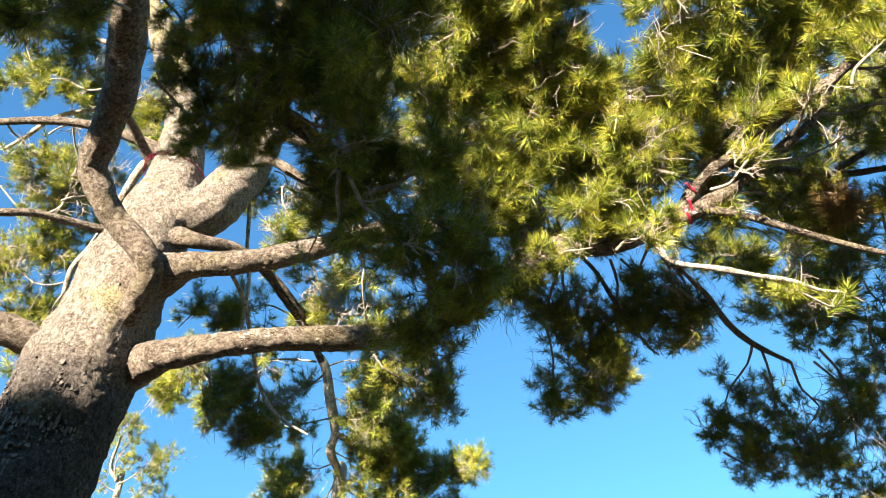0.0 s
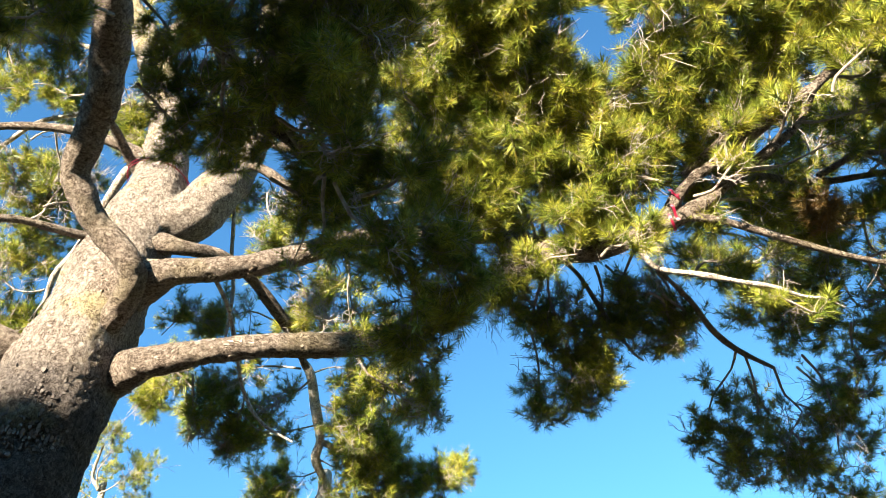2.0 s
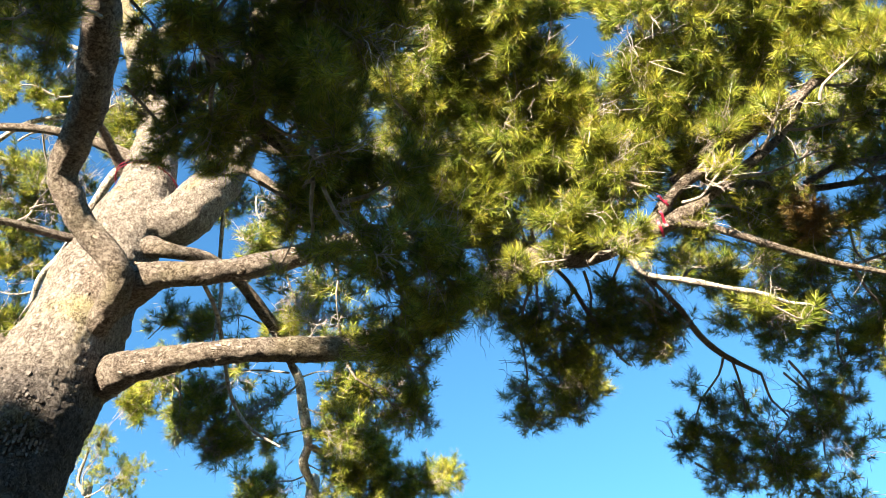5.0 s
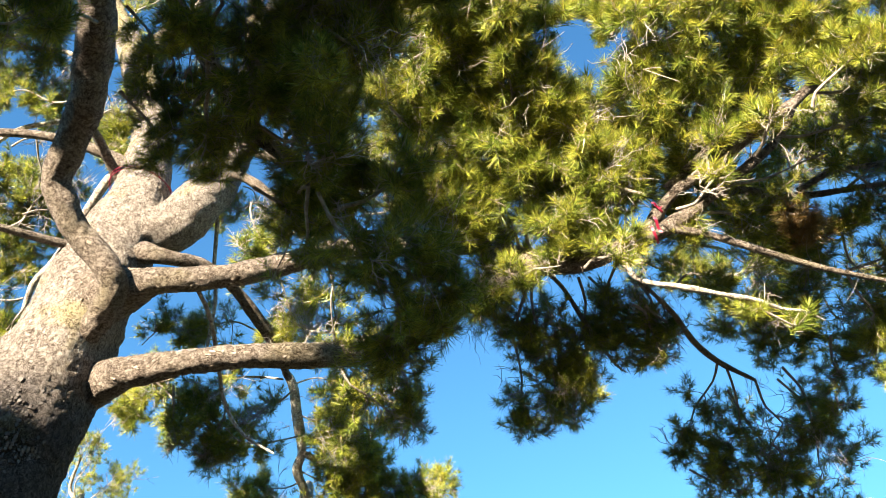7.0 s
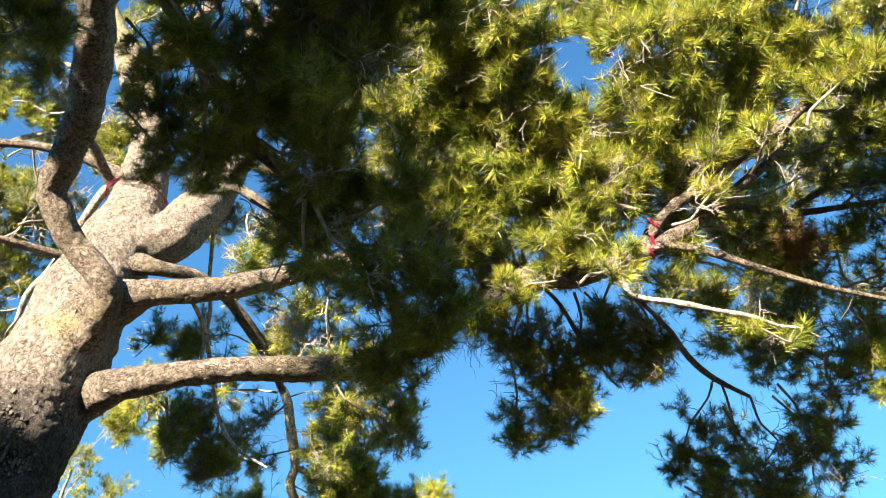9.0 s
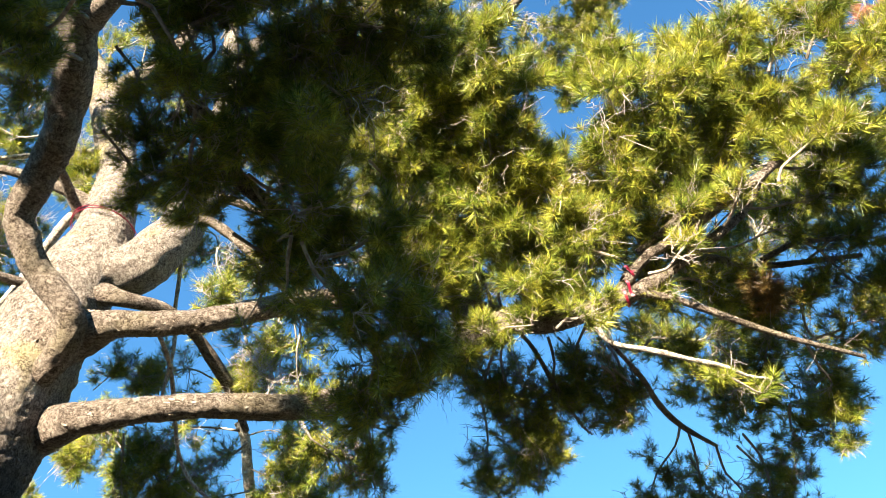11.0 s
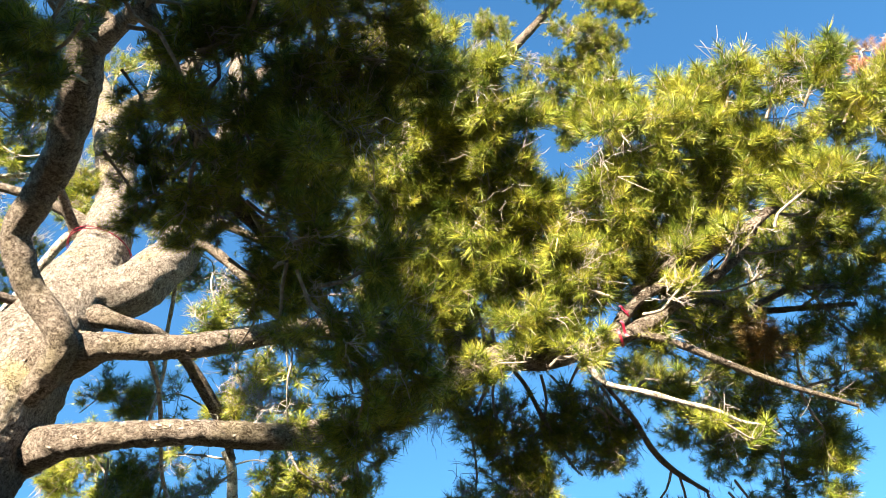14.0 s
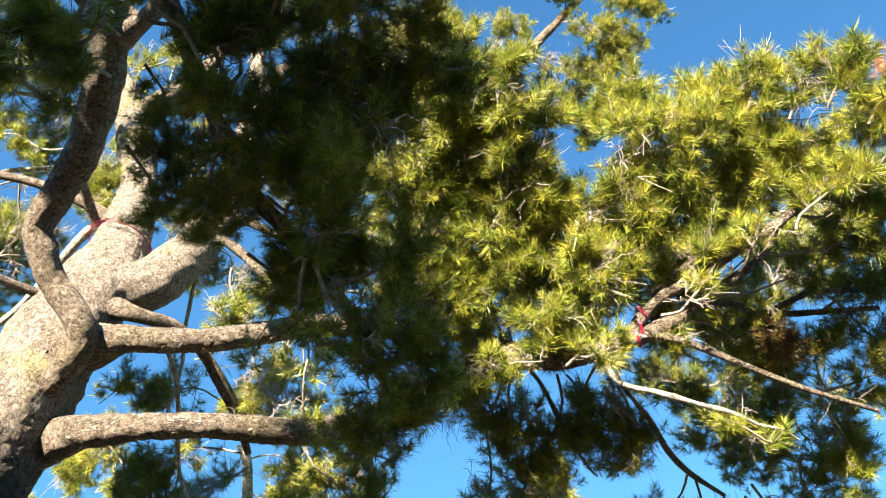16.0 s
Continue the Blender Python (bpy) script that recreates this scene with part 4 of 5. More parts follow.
bough(pine, [(1.73, 2.56, 4.98, 0.01), (1.6, 2.33, 5.07, 0.007), (1.44, 2.23, 5.03, 0.003)], 0.17, 12, 177, NEEDLES, singles=6)
bough(pine, [(1.96, 2.43, 5.11, 0.01), (1.88, 2.22, 5.18, 0.007), (1.89, 1.97, 5.29, 0.003)], 0.22, 17, 178, NEEDLES, singles=6)
bough(pine, [(1.26, 2.65, 4.89, 0.01), (1.23, 2.41, 4.98, 0.007), (1.26, 2.23, 5.03, 0.003)], 0.19, 16, 179, NEEDLES, singles=6)
bough(pine, [(0.94, 3.18, 4.78, 0.01), (0.87, 2.95, 4.73, 0.007), (0.72, 2.83, 4.71, 0.003)], 0.16, 14, 180, NEEDLES, singles=6)
bough(pine, [(1.76, 2.75, 4.86, 0.01), (1.59, 2.6, 4.87, 0.007), (1.6, 2.44, 4.96, 0.003)], 0.16, 12, 181, NEEDLES, singles=6)

bough(pine, [(1.58, 1.92, 5.55, 0.01), (1.63, 1.78, 5.65, 0.007), (1.68, 1.7, 5.73, 0.003)], 0.15, 13, 460, NEEDLES)
bough(pine, [(1.86, 1.78, 5.49, 0.01), (1.88, 1.64, 5.59, 0.007), (1.9, 1.55, 5.68, 0.003)], 0.15, 13, 461, NEEDLES)
bough(pine, [(2.07, 1.7, 5.4, 0.01), (2.11, 1.57, 5.5, 0.007), (2.17, 1.47, 5.57, 0.003)], 0.15, 13, 462, NEEDLES)
bough(pine, [(2.23, 1.59, 5.36, 0.01), (2.27, 1.45, 5.45, 0.007), (2.29, 1.34, 5.54, 0.003)], 0.15, 13, 463, NEEDLES)
bough(pine, [(2.41, 1.6, 5.23, 0.01), (2.46, 1.5, 5.31, 0.007), (2.51, 1.39, 5.38, 0.003)], 0.15, 13, 464, NEEDLES)
bough(pine, [(1.3, 2.15, 5.54, 0.01), (1.32, 1.99, 5.68, 0.007), (1.25, 1.84, 5.83, 0.003)], 0.15, 13, 465, NEEDLES)
bough(pine, [(1.16, 2.09, 5.62, 0.01), (1.2, 1.98, 5.72, 0.007), (1.16, 1.92, 5.82, 0.003)], 0.15, 13, 466, NEEDLES)

bough(pine, [(0.18, 2.04, 5.5, 0.01), (0.32, 2.22, 5.44, 0.007), (0.48, 2.15, 5.52, 0.003)], 0.2, 19, 480, NEEDLES)
bough(pine, [(0.12, 2.36, 5.31, 0.01), (0.29, 2.49, 5.27, 0.007), (0.46, 2.37, 5.39, 0.003)], 0.2, 19, 481, NEEDLES)
bough(pine, [(0.4, 1.94, 5.53, 0.01), (0.54, 2.04, 5.52, 0.007), (0.7, 1.97, 5.59, 0.003)], 0.2, 19, 482, NEEDLES)
bough(pine, [(0.16, 2.76, 5.02, 0.01), (0.33, 2.86, 4.99, 0.007), (0.5, 2.8, 5.08, 0.003)], 0.2, 19, 483, NEEDLES)
bough(pine, [(-0.14, 2.39, 5.29, 0.01), (-0.0, 2.53, 5.26, 0.007), (0.13, 2.47, 5.36, 0.003)], 0.2, 19, 484, NEEDLES)
bough(pine, [(-0.04, 2.18, 5.42, 0.01), (0.09, 2.14, 5.5, 0.007), (0.22, 2.0, 5.63, 0.003)], 0.2, 19, 485, NEEDLES)
bough(pine, [(1.31, 3.27, 4.56, 0.01), (1.42, 3.37, 4.47, 0.007), (1.49, 3.48, 4.38, 0.003)], 0.09, 9, 486, NEEDLES, tuft=0.7, bare=0.4)
bough(pine, [(1.38, 3.26, 4.54, 0.01), (1.51, 3.33, 4.47, 0.007), (1.57, 3.42, 4.42, 0.003)], 0.09, 9, 487, NEEDLES, tuft=0.7, bare=0.4)
bough(pine, [(1.12, 3.37, 4.88, 0.01), (1.33, 3.6, 4.79, 0.007), (1.51, 3.7, 4.69, 0.003)], 0.18, 12, 198, NEEDLES, singles=5, droop=0.5)
bough(pine, [(1.38, 3.25, 4.71, 0.01), (1.5, 3.47, 4.63, 0.007), (1.52, 3.61, 4.5, 0.003)], 0.14, 7, 185, NEEDLES, singles=5, droop=0.5)

# ---------------------------------------------------------------- hanging boughs
bough(pine, [(0.75, 3.27, 4.83, 0.01), (0.79, 3.55, 4.56, 0.007), (0.91, 3.92, 4.32, 0.003)], 0.26, 22, 182, NEEDLES, singles=5, droop=0.5, tuft=0.85)
bough(pine, [(1.03, 3.3, 4.81, 0.01), (1.06, 3.55, 4.56, 0.007), (1.06, 3.74, 4.36, 0.003)], 0.23, 20, 183, NEEDLES, singles=5, droop=0.5, tuft=0.85)
bough(pine, [(0.75, 3.27, 4.83, 0.01), (0.66, 3.57, 4.67, 0.007), (0.73, 3.8, 4.59, 0.003)], 0.20, 12, 184, NEEDLES, singles=5, droop=0.5, tuft=0.85)
bough(pine, [(1.66, 3.42, 4.83, 0.01), (1.95, 3.49, 5.04, 0.007), (2.29, 3.53, 5.14, 0.003)], 0.22, 16, 186, NEEDLES, singles=5, droop=0.5)
bough(pine, [(2.02, 3.52, 4.87, 0.01), (2.28, 3.72, 4.81, 0.007), (2.63, 3.85, 4.82, 0.003)], 0.22, 17, 187, NEEDLES, singles=5, droop=0.5)
bough(pine, [(2.15, 4.15, 4.8, 0.01), (1.99, 4.37, 4.58, 0.007), (1.85, 4.55, 4.4, 0.003)], 0.20, 12, 188, NEEDLES, singles=5, droop=0.5, tuft=0.82)
bough(pine, [(2.21, 4.16, 4.79, 0.01), (2.31, 4.45, 4.5, 0.007), (2.19, 4.68, 4.28, 0.003)], 0.31, 20, 189, NEEDLES, singles=5, droop=0.5, tuft=0.82)
bough(pine, [(2.42, 4.23, 4.72, 0.01), (2.62, 4.45, 4.5, 0.007), (2.5, 4.68, 4.28, 0.003)], 0.35, 25, 190, NEEDLES, singles=5, droop=0.5, tuft=0.82)
bough(pine, [(2.57, 4.09, 4.72, 0.01), (2.86, 4.51, 4.45, 0.007), (2.93, 4.73, 4.22, 0.003)], 0.29, 19, 191, NEEDLES, singles=5, droop=0.5, tuft=0.82)
bough(pine, [(2.8, 3.78, 4.75, 0.01), (2.88, 3.99, 4.54, 0.007), (2.88, 4.14, 4.39, 0.003)], 0.19, 9, 192, NEEDLES, singles=5, droop=0.5, tuft=0.82)
bough(pine, [(2.49, 2.93, 5.18, 0.01), (2.6, 3.34, 5.05, 0.007), (2.62, 3.62, 4.91, 0.003)], 0.22, 19, 193, NEEDLES, singles=5, droop=0.5)
bough(pine, [(1.25, 3.16, 4.81, 0.01), (1.2, 3.4, 4.71, 0.007), (1.19, 3.62, 4.62, 0.003)], 0.21, 14, 194, NEEDLES, singles=5, droop=0.5, tuft=0.85)
bough(pine, [(2.73, 3.27, 4.83, 0.01), (2.97, 3.52, 4.72, 0.007), (3.07, 3.85, 4.53, 0.003)], 0.21, 20, 195, NEEDLES, singles=5, droop=0.5)
bough(pine, [(0.91, 3.62, 4.62, 0.01), (0.98, 3.87, 4.37, 0.007), (1.09, 4.05, 4.2, 0.003)], 0.16, 14, 196, NEEDLES, singles=5, droop=0.5, tuft=0.85)
bough(pine, [(0.64, 3.7, 4.69, 0.01), (0.71, 3.91, 4.48, 0.007), (0.78, 4.11, 4.28, 0.003)], 0.15, 12, 197, NEEDLES, singles=5, droop=0.5, tuft=0.85)

# ---------------------------------------------------------------- the deeper layer of the crown
bough(pine, [(1.2, 3.24, 5.43, 0.01), (1.53, 3.09, 5.73, 0.007), (1.72, 2.87, 6.09, 0.003)], 0.35, 40, 199, NEEDLES, near=False, tuft=1.0)
bough(pine, [(1.76, 3.24, 5.43, 0.01), (2.11, 3.22, 5.59, 0.007), (2.42, 3.37, 5.59, 0.003)], 0.31, 40, 200, NEEDLES, near=False, tuft=1.0)
bough(pine, [(2.33, 3.24, 5.43, 0.01), (2.74, 3.15, 5.81, 0.007), (3.11, 3.01, 6.09, 0.003)], 0.35, 44, 201, NEEDLES, near=False, tuft=1.0)
bough(pine, [(1.95, 2.89, 5.78, 0.01), (2.22, 2.81, 6, 0.007), (2.42, 2.62, 6.34, 0.003)], 0.31, 36, 202, NEEDLES, near=False, tuft=1.0)
bough(pine, [(0.46, 3.51, 5.45, 0.01), (0.26, 3.23, 5.72, 0.007), (0.3, 2.9, 6.06, 0.003)], 0.35, 40, 203, NEEDLES, near=False, tuft=1.0)
bough(pine, [(0.85, 3.51, 5.45, 0.01), (0.79, 3.23, 5.86, 0.007), (0.91, 2.92, 6.17, 0.003)], 0.32, 36, 204, NEEDLES, near=False, tuft=1.0)
bough(pine, [(2.52, 2.7, 5.97, 0.01), (2.92, 2.68, 6.14, 0.007), (3.37, 2.62, 6.34, 0.003)], 0.35, 36, 205, NEEDLES, near=False, tuft=1.0)
bough(pine, [(2.19, 3.84, 5.68, 0.01), (2.57, 4, 5.66, 0.007), (3.05, 4.13, 5.67, 0.003)], 0.30, 21, 206, NEEDLES, near=False, tuft=0.82)
bough(pine, [(1.52, 3.83, 5.55, 0.01), (1.85, 3.96, 5.56, 0.007), (2.23, 4.12, 5.54, 0.003)], 0.25, 28, 207, NEEDLES, near=False, tuft=1.0)
bough(pine, [(2.19, 3.96, 5.56, 0.01), (2.48, 4.21, 5.45, 0.007), (2.79, 4.5, 5.3, 0.003)], 0.34, 27, 208, NEEDLES, near=False, tuft=0.82)
bough(pine, [(2.61, 3.99, 5.53, 0.01), (2.92, 4.24, 5.42, 0.007), (3.1, 4.5, 5.3, 0.003)], 0.30, 22, 209, NEEDLES, near=False, tuft=0.82)
bough(pine, [(3.06, 3.97, 5.4, 0.01), (3.15, 4.12, 5.26, 0.007), (3.26, 4.24, 5.14, 0.003)], 0.25, 15, 210, NEEDLES, near=False, tuft=0.82)
bough(pine, [(2.94, 3.37, 5.3, 0.01), (3.21, 3.7, 5.25, 0.007), (3.43, 4.03, 5.07, 0.003)], 0.27, 26, 211, NEEDLES, near=False, tuft=1.0)
bough(pine, [(-1.14, 4.38, 5.99, 0.01), (-1, 4.65, 5.72, 0.007), (-0.86, 4.88, 5.49, 0.003)], 0.28, 26, 212, NEEDLES, near=False, tuft=1.0)
bough(pine, [(-0.68, 4.41, 5.95, 0.01), (-0.63, 4.68, 5.69, 0.007), (-0.3, 4.85, 5.52, 0.003)], 0.28, 30, 213, NEEDLES, near=False, tuft=1.0)
bough(pine, [(-0.62, 3.48, 5.19, 0.01), (-0.54, 3.69, 4.98, 0.007), (-0.51, 3.91, 4.76, 0.003)], 0.19, 10, 214, NEEDLES, near=False, tuft=1.0)
bough(pine, [(-1.88, 4.91, 5.17, 0.01), (-1.88, 5.14, 4.95, 0.007), (-1.83, 5.2, 4.88, 0.003)], 0.20, 22, 215, NEEDLES, near=False, tuft=1.0)
bough(pine, [(-2.27, 5.08, 5.29, 0.01), (-2.27, 5.21, 5.16, 0.007), (-2.32, 5.28, 5.09, 0.003)], 0.16, 14, 216, NEEDLES, near=False, tuft=1.0)
bough(pine, [(-0.5, 4.26, 4.84, 0.01), (-0.3, 4.4, 4.7, 0.007), (-0.06, 4.51, 4.58, 0.003)], 0.20, 14, 217, NEEDLES, near=False, tuft=1.0)
bough(pine, [(-0.09, 4.17, 4.78, 0.01), (-0.02, 4.31, 4.64, 0.007), (0.02, 4.45, 4.5, 0.003)], 0.13, 13, 218, NEEDLES, near=False, tuft=1.0)
bough(pine, [(-1.29, 3.89, 6.2, 0.01), (-1.18, 4.04, 5.9, 0.007), (-1.25, 4.19, 5.61, 0.003)], 0.20, 18, 219, NEEDLES, near=False, tuft=1.0)
bough(pine, [(-0.85, 3.82, 5.98, 0.01), (-1.03, 3.84, 5.68, 0.007), (-1.26, 3.8, 5.58, 0.003)], 0.17, 14, 220, NEEDLES, near=False, tuft=1.0)
bough(pine, [(-2.8, 3.72, 7.07, 0.01), (-2.62, 3.71, 7.22, 0.007), (-2.57, 3.92, 7.01, 0.003)], 0.20, 22, 221, NEEDLES, near=False, tuft=1.0)
bough(pine, [(-3.72, 4.3, 6.92, 0.01), (-3.42, 4.4, 6.81, 0.007), (-3.11, 4.3, 6.92, 0.003)], 0.23, 17, 222, NEEDLES, near=False, tuft=1.0)
bough(pine, [(-4.15, 4.27, 7.23, 0.01), (-3.83, 4.38, 7.12, 0.007), (-3.57, 4.35, 7.15, 0.003)], 0.21, 20, 223, NEEDLES, near=False, tuft=1.0)
bough(pine, [(-4.15, 4.53, 6.97, 0.01), (-3.73, 4.8, 6.7, 0.007), (-3.09, 4.8, 6.7, 0.003)], 0.20, 20, 224, NEEDLES, near=False, tuft=1.0)
bough(pine, [(-4.03, 4.8, 6.41, 0.01), (-3.72, 4.77, 6.45, 0.007), (-3.47, 4.84, 6.38, 0.003)], 0.26, 30, 225, NEEDLES, near=False, tuft=1.0)
bough(pine, [(-4.03, 5.17, 6.05, 0.01), (-3.67, 5.17, 6.05, 0.007), (-3.47, 5.24, 5.98, 0.003)], 0.23, 26, 226, NEEDLES, near=False, tuft=1.0)
bough(pine, [(-3.36, 5.17, 6.19, 0.01), (-3.41, 5.32, 6.04, 0.007), (-3.62, 5.43, 5.93, 0.003)], 0.16, 14, 227, NEEDLES, near=False, tuft=1.0)
bough(pine, [(-4.24, 5.02, 6.19, 0.01), (-3.93, 5.24, 5.98, 0.007), (-3.83, 5.53, 5.68, 0.003)], 0.26, 26, 228, NEEDLES, near=False, tuft=1.0)
bough(pine, [(2.27, 4.37, 4.73, 0.01), (2.6, 4.74, 4.5, 0.007), (2.84, 4.97, 4.27, 0.003)], 0.37, 22, 229, NEEDLES, near=False, tuft=0.82)
bough(pine, [(1.99, 4.77, 4.33, 0.01), (2.23, 4.85, 4.24, 0.007), (2.47, 4.88, 4.22, 0.003)], 0.16, 14, 230, NEEDLES, near=False, tuft=0.82)
bough(pine, [(2.82, 4.81, 4.14, 0.01), (2.97, 4.87, 4.08, 0.007), (3.21, 4.95, 4, 0.003)], 0.16, 16, 231, NEEDLES, near=False, tuft=1.0)
bough(pine, [(2.68, 4.39, 4.84, 0.01), (2.93, 4.54, 4.7, 0.007), (3.17, 4.74, 4.5, 0.003)], 0.29, 22, 232, NEEDLES, near=False, tuft=0.82)
bough(pine, [(-0.98, 2.92, 6.88, 0.01), (-0.63, 2.79, 7.01, 0.007), (-0.28, 2.61, 7.19, 0.003)], 0.35, 34, 233, NEEDLES, near=False, tuft=1.0)
bough(pine, [(-0.98, 3.29, 6.51, 0.01), (-0.63, 3.2, 6.6, 0.007), (-0.19, 3.11, 6.7, 0.003)], 0.35, 34, 234, NEEDLES, near=False, tuft=1.0)
bough(pine, [(-0.71, 3.54, 6.12, 0.01), (-0.36, 3.48, 6.18, 0.007), (-0.02, 3.36, 6.3, 0.003)], 0.34, 34, 235, NEEDLES, near=False, tuft=1.0)
bough(pine, [(-0.36, 3.69, 5.83, 0.01), (-0.1, 3.63, 5.89, 0.007), (0.19, 3.63, 5.89, 0.003)], 0.30, 30, 236, NEEDLES, near=False, tuft=1.0)
bough(pine, [(-0.74, 2.63, 7.45, 0.01), (-0.38, 2.44, 7.64, 0.007), (0.07, 2.31, 7.77, 0.003)], 0.41, 36, 237, NEEDLES, near=False, tuft=1.0)
bough(pine, [(-1.43, 2.79, 7.58, 0.01), (-1.14, 2.52, 7.84, 0.007), (-0.86, 2.26, 8.11, 0.003)], 0.42, 34, 238, NEEDLES, near=False, tuft=1.0)
bough(pine, [(-0.1, 2.83, 6.55, 0.01), (0.07, 2.59, 6.79, 0.007), (0.15, 2.3, 7.08, 0.003)], 0.33, 34, 239, NEEDLES, near=False, tuft=1.0)
bough(pine, [(-1.82, 2.83, 8.11, 0.01), (-1.92, 2.54, 8.39, 0.007), (-2.12, 2.26, 8.67, 0.003)], 0.40, 28, 240, NEEDLES, near=False, tuft=1.0)
bough(pine, [(-1, 4.04, 5.9, 0.01), (-0.72, 3.82, 5.98, 0.007), (-0.45, 3.69, 5.97, 0.003)], 0.22, 18, 241, NEEDLES, near=False, tuft=1.0)
bough(pine, [(-3.4, 3.62, 8.16, 0.01), (-3.24, 3.85, 7.93, 0.007), (-3.45, 4.09, 7.7, 0.003)], 0.27, 24, 242, NEEDLES, near=False, tuft=1.0)
bough(pine, [(-3.78, 3.69, 7.66, 0.01), (-3.88, 3.47, 7.89, 0.007), (-3.62, 3.32, 8.03, 0.003)], 0.31, 30, 243, NEEDLES, near=False, tuft=1.0)
bough(pine, [(-1.51, 1.73, 4.96, 0.01), (-1.61, 1.51, 4.62, 0.007), (-1.73, 1.45, 4.4, 0.003)], 0.13, 9, 245, NEEDLES)
bough(pine, [(-1.46, 1.54, 5.01, 0.01), (-1.61, 1.37, 4.75, 0.007), (-1.78, 1.32, 4.53, 0.003)], 0.14, 12, 247, NEEDLES)
bough(pine, [(-1.04, 5.44, 5.49, 0.01), (-1.25, 5.46, 5.33, 0.007), (-1.47, 5.48, 5.17, 0.003)], 0.25, 24, 249, NEEDLES, near=False, tuft=1.0)
bough(pine, [(-1.05, 6.07, 5.43, 0.01), (-1.36, 5.93, 5.28, 0.007), (-1.72, 5.83, 5.11, 0.003)], 0.23, 22, 250, NEEDLES, near=False, tuft=1.0)
bough(pine, [(-2.1, 4.96, 5.26, 0.01), (-1.86, 5.13, 5.1, 0.007), (-1.59, 5.16, 5.07, 0.003)], 0.21, 20, 251, NEEDLES, near=False, tuft=1.0)
bough(pine, [(-0.83, 1.78, 4.48, 0.01), (-0.94, 2.12, 4.57, 0.007), (-1.05, 2.38, 4.59, 0.003)], 0.1, 7, 253, NEEDLES, singles=4)
bough(pine, [(1.4, 2.54, 4.58, 0.01), (1.51, 2.4, 4.57, 0.007), (1.58, 2.33, 4.64, 0.003)], 0.12, 6, 254, NEEDLES)
bough(pine, [(0.59, 3.19, 4.63, 0.01), (0.69, 2.98, 4.56, 0.007), (0.82, 2.88, 4.49, 0.003)], 0.11, 7, 255, NEEDLES)
bough(pine, [(0.94, 2.87, 4.46, 0.01), (1.02, 2.77, 4.44, 0.007), (1.13, 2.7, 4.45, 0.003)], 0.10, 6, 256, NEEDLES)
bough(pine, [(0.36, 3.4, 4.64, 0.01), (0.47, 3.21, 4.61, 0.007), (0.59, 3.07, 4.61, 0.003)], 0.11, 6, 257, NEEDLES)
bough(pine, [(1.5, 2.44, 4.74, 0.01), (1.57, 2.33, 4.79, 0.007), (1.63, 2.22, 4.86, 0.003)], 0.10, 5, 258, NEEDLES)
bough(pine, [(1.66, 2.89, 4.3, 0.01), (1.9, 2.96, 4.23, 0.007), (2.14, 3.08, 4.17, 0.003)], 0.10, 6, 259, NEEDLES, bare=0.5)
bough(pine, [(-0.06, 2.55, 3.86, 0.01), (0.04, 2.67, 3.88, 0.007), (0.19, 2.62, 3.93, 0.003)], 0.11, 8, 260, NEEDLES)
bough(pine, [(-0.22, 2.63, 3.78, 0.01), (-0.06, 2.65, 3.76, 0.007), (0.12, 2.59, 3.81, 0.003)], 0.10, 6, 261, NEEDLES)
bough(pine, [(1.82, 2.34, 4.78, 0.01), (1.84, 2.18, 4.8, 0.007), (1.94, 2.1, 4.88, 0.003)], 0.12, 6, 262, NEEDLES)

bough(pine, [(-2.13, 4.69, 5.39, 0.004), (-2.0, 4.65, 5.6, 0.003), (-1.78, 4.78, 5.62, 0.003)], 0.17, 22, 413, NEEDLES, near=False, tuft=0.85)
bough(pine, [(-1.74, 5.17, 4.75, 0.004), (-1.58, 5.29, 4.73, 0.003), (-1.43, 5.34, 4.83, 0.003)], 0.14, 16, 414, NEEDLES, near=False, tuft=0.85)
bough(pine, [(-3.35, 4.28, 6.32, 0.01), (-3.22, 4.21, 6.54, 0.007), (-3.04, 4.08, 6.83, 0.003)], 0.3, 12, 415, NEEDLES, bare=0.93)
bough(pine, [(-3.27, 4.23, 6.41, 0.01), (-3.11, 4.29, 6.55, 0.007), (-2.92, 4.22, 6.78, 0.003)], 0.3, 12, 416, NEEDLES, bare=0.93)
bough(pine, [(-3.12, 3.56, 7.55, 0.01), (-3.05, 3.51, 7.67, 0.007), (-2.96, 3.34, 7.87, 0.003)], 0.3, 12, 417, NEEDLES, bare=0.93)
bough(pine, [(-3.42, 3.88, 6.89, 0.01), (-3.21, 3.89, 7.08, 0.007), (-2.99, 4.02, 7.18, 0.003)], 0.3, 12, 418, NEEDLES, bare=0.93)
bough(pine, [(0.03, 2.96, 5.25, 0.01), (0.14, 2.97, 5.31, 0.007), (0.25, 2.97, 5.37, 0.003)], 0.2, 12, 419, NEEDLES, bare=0.93)
bough(pine, [(1.25, 2.54, 4.7, 0.01), (1.12, 2.57, 4.8, 0.007), (1.01, 2.54, 4.92, 0.003)], 0.2, 12, 420, NEEDLES, bare=0.93)
bough(pine, [(0.77, 2.96, 4.9, 0.01), (0.85, 2.88, 5.02, 0.007), (0.95, 2.82, 5.11, 0.003)], 0.2, 12, 421, NEEDLES, bare=0.93)
bough(pine, [(1.12, 2.47, 5.44, 0.01), (1.29, 2.39, 5.5, 0.007), (1.42, 2.3, 5.56, 0.003)], 0.2, 12, 422, NEEDLES, bare=0.93)
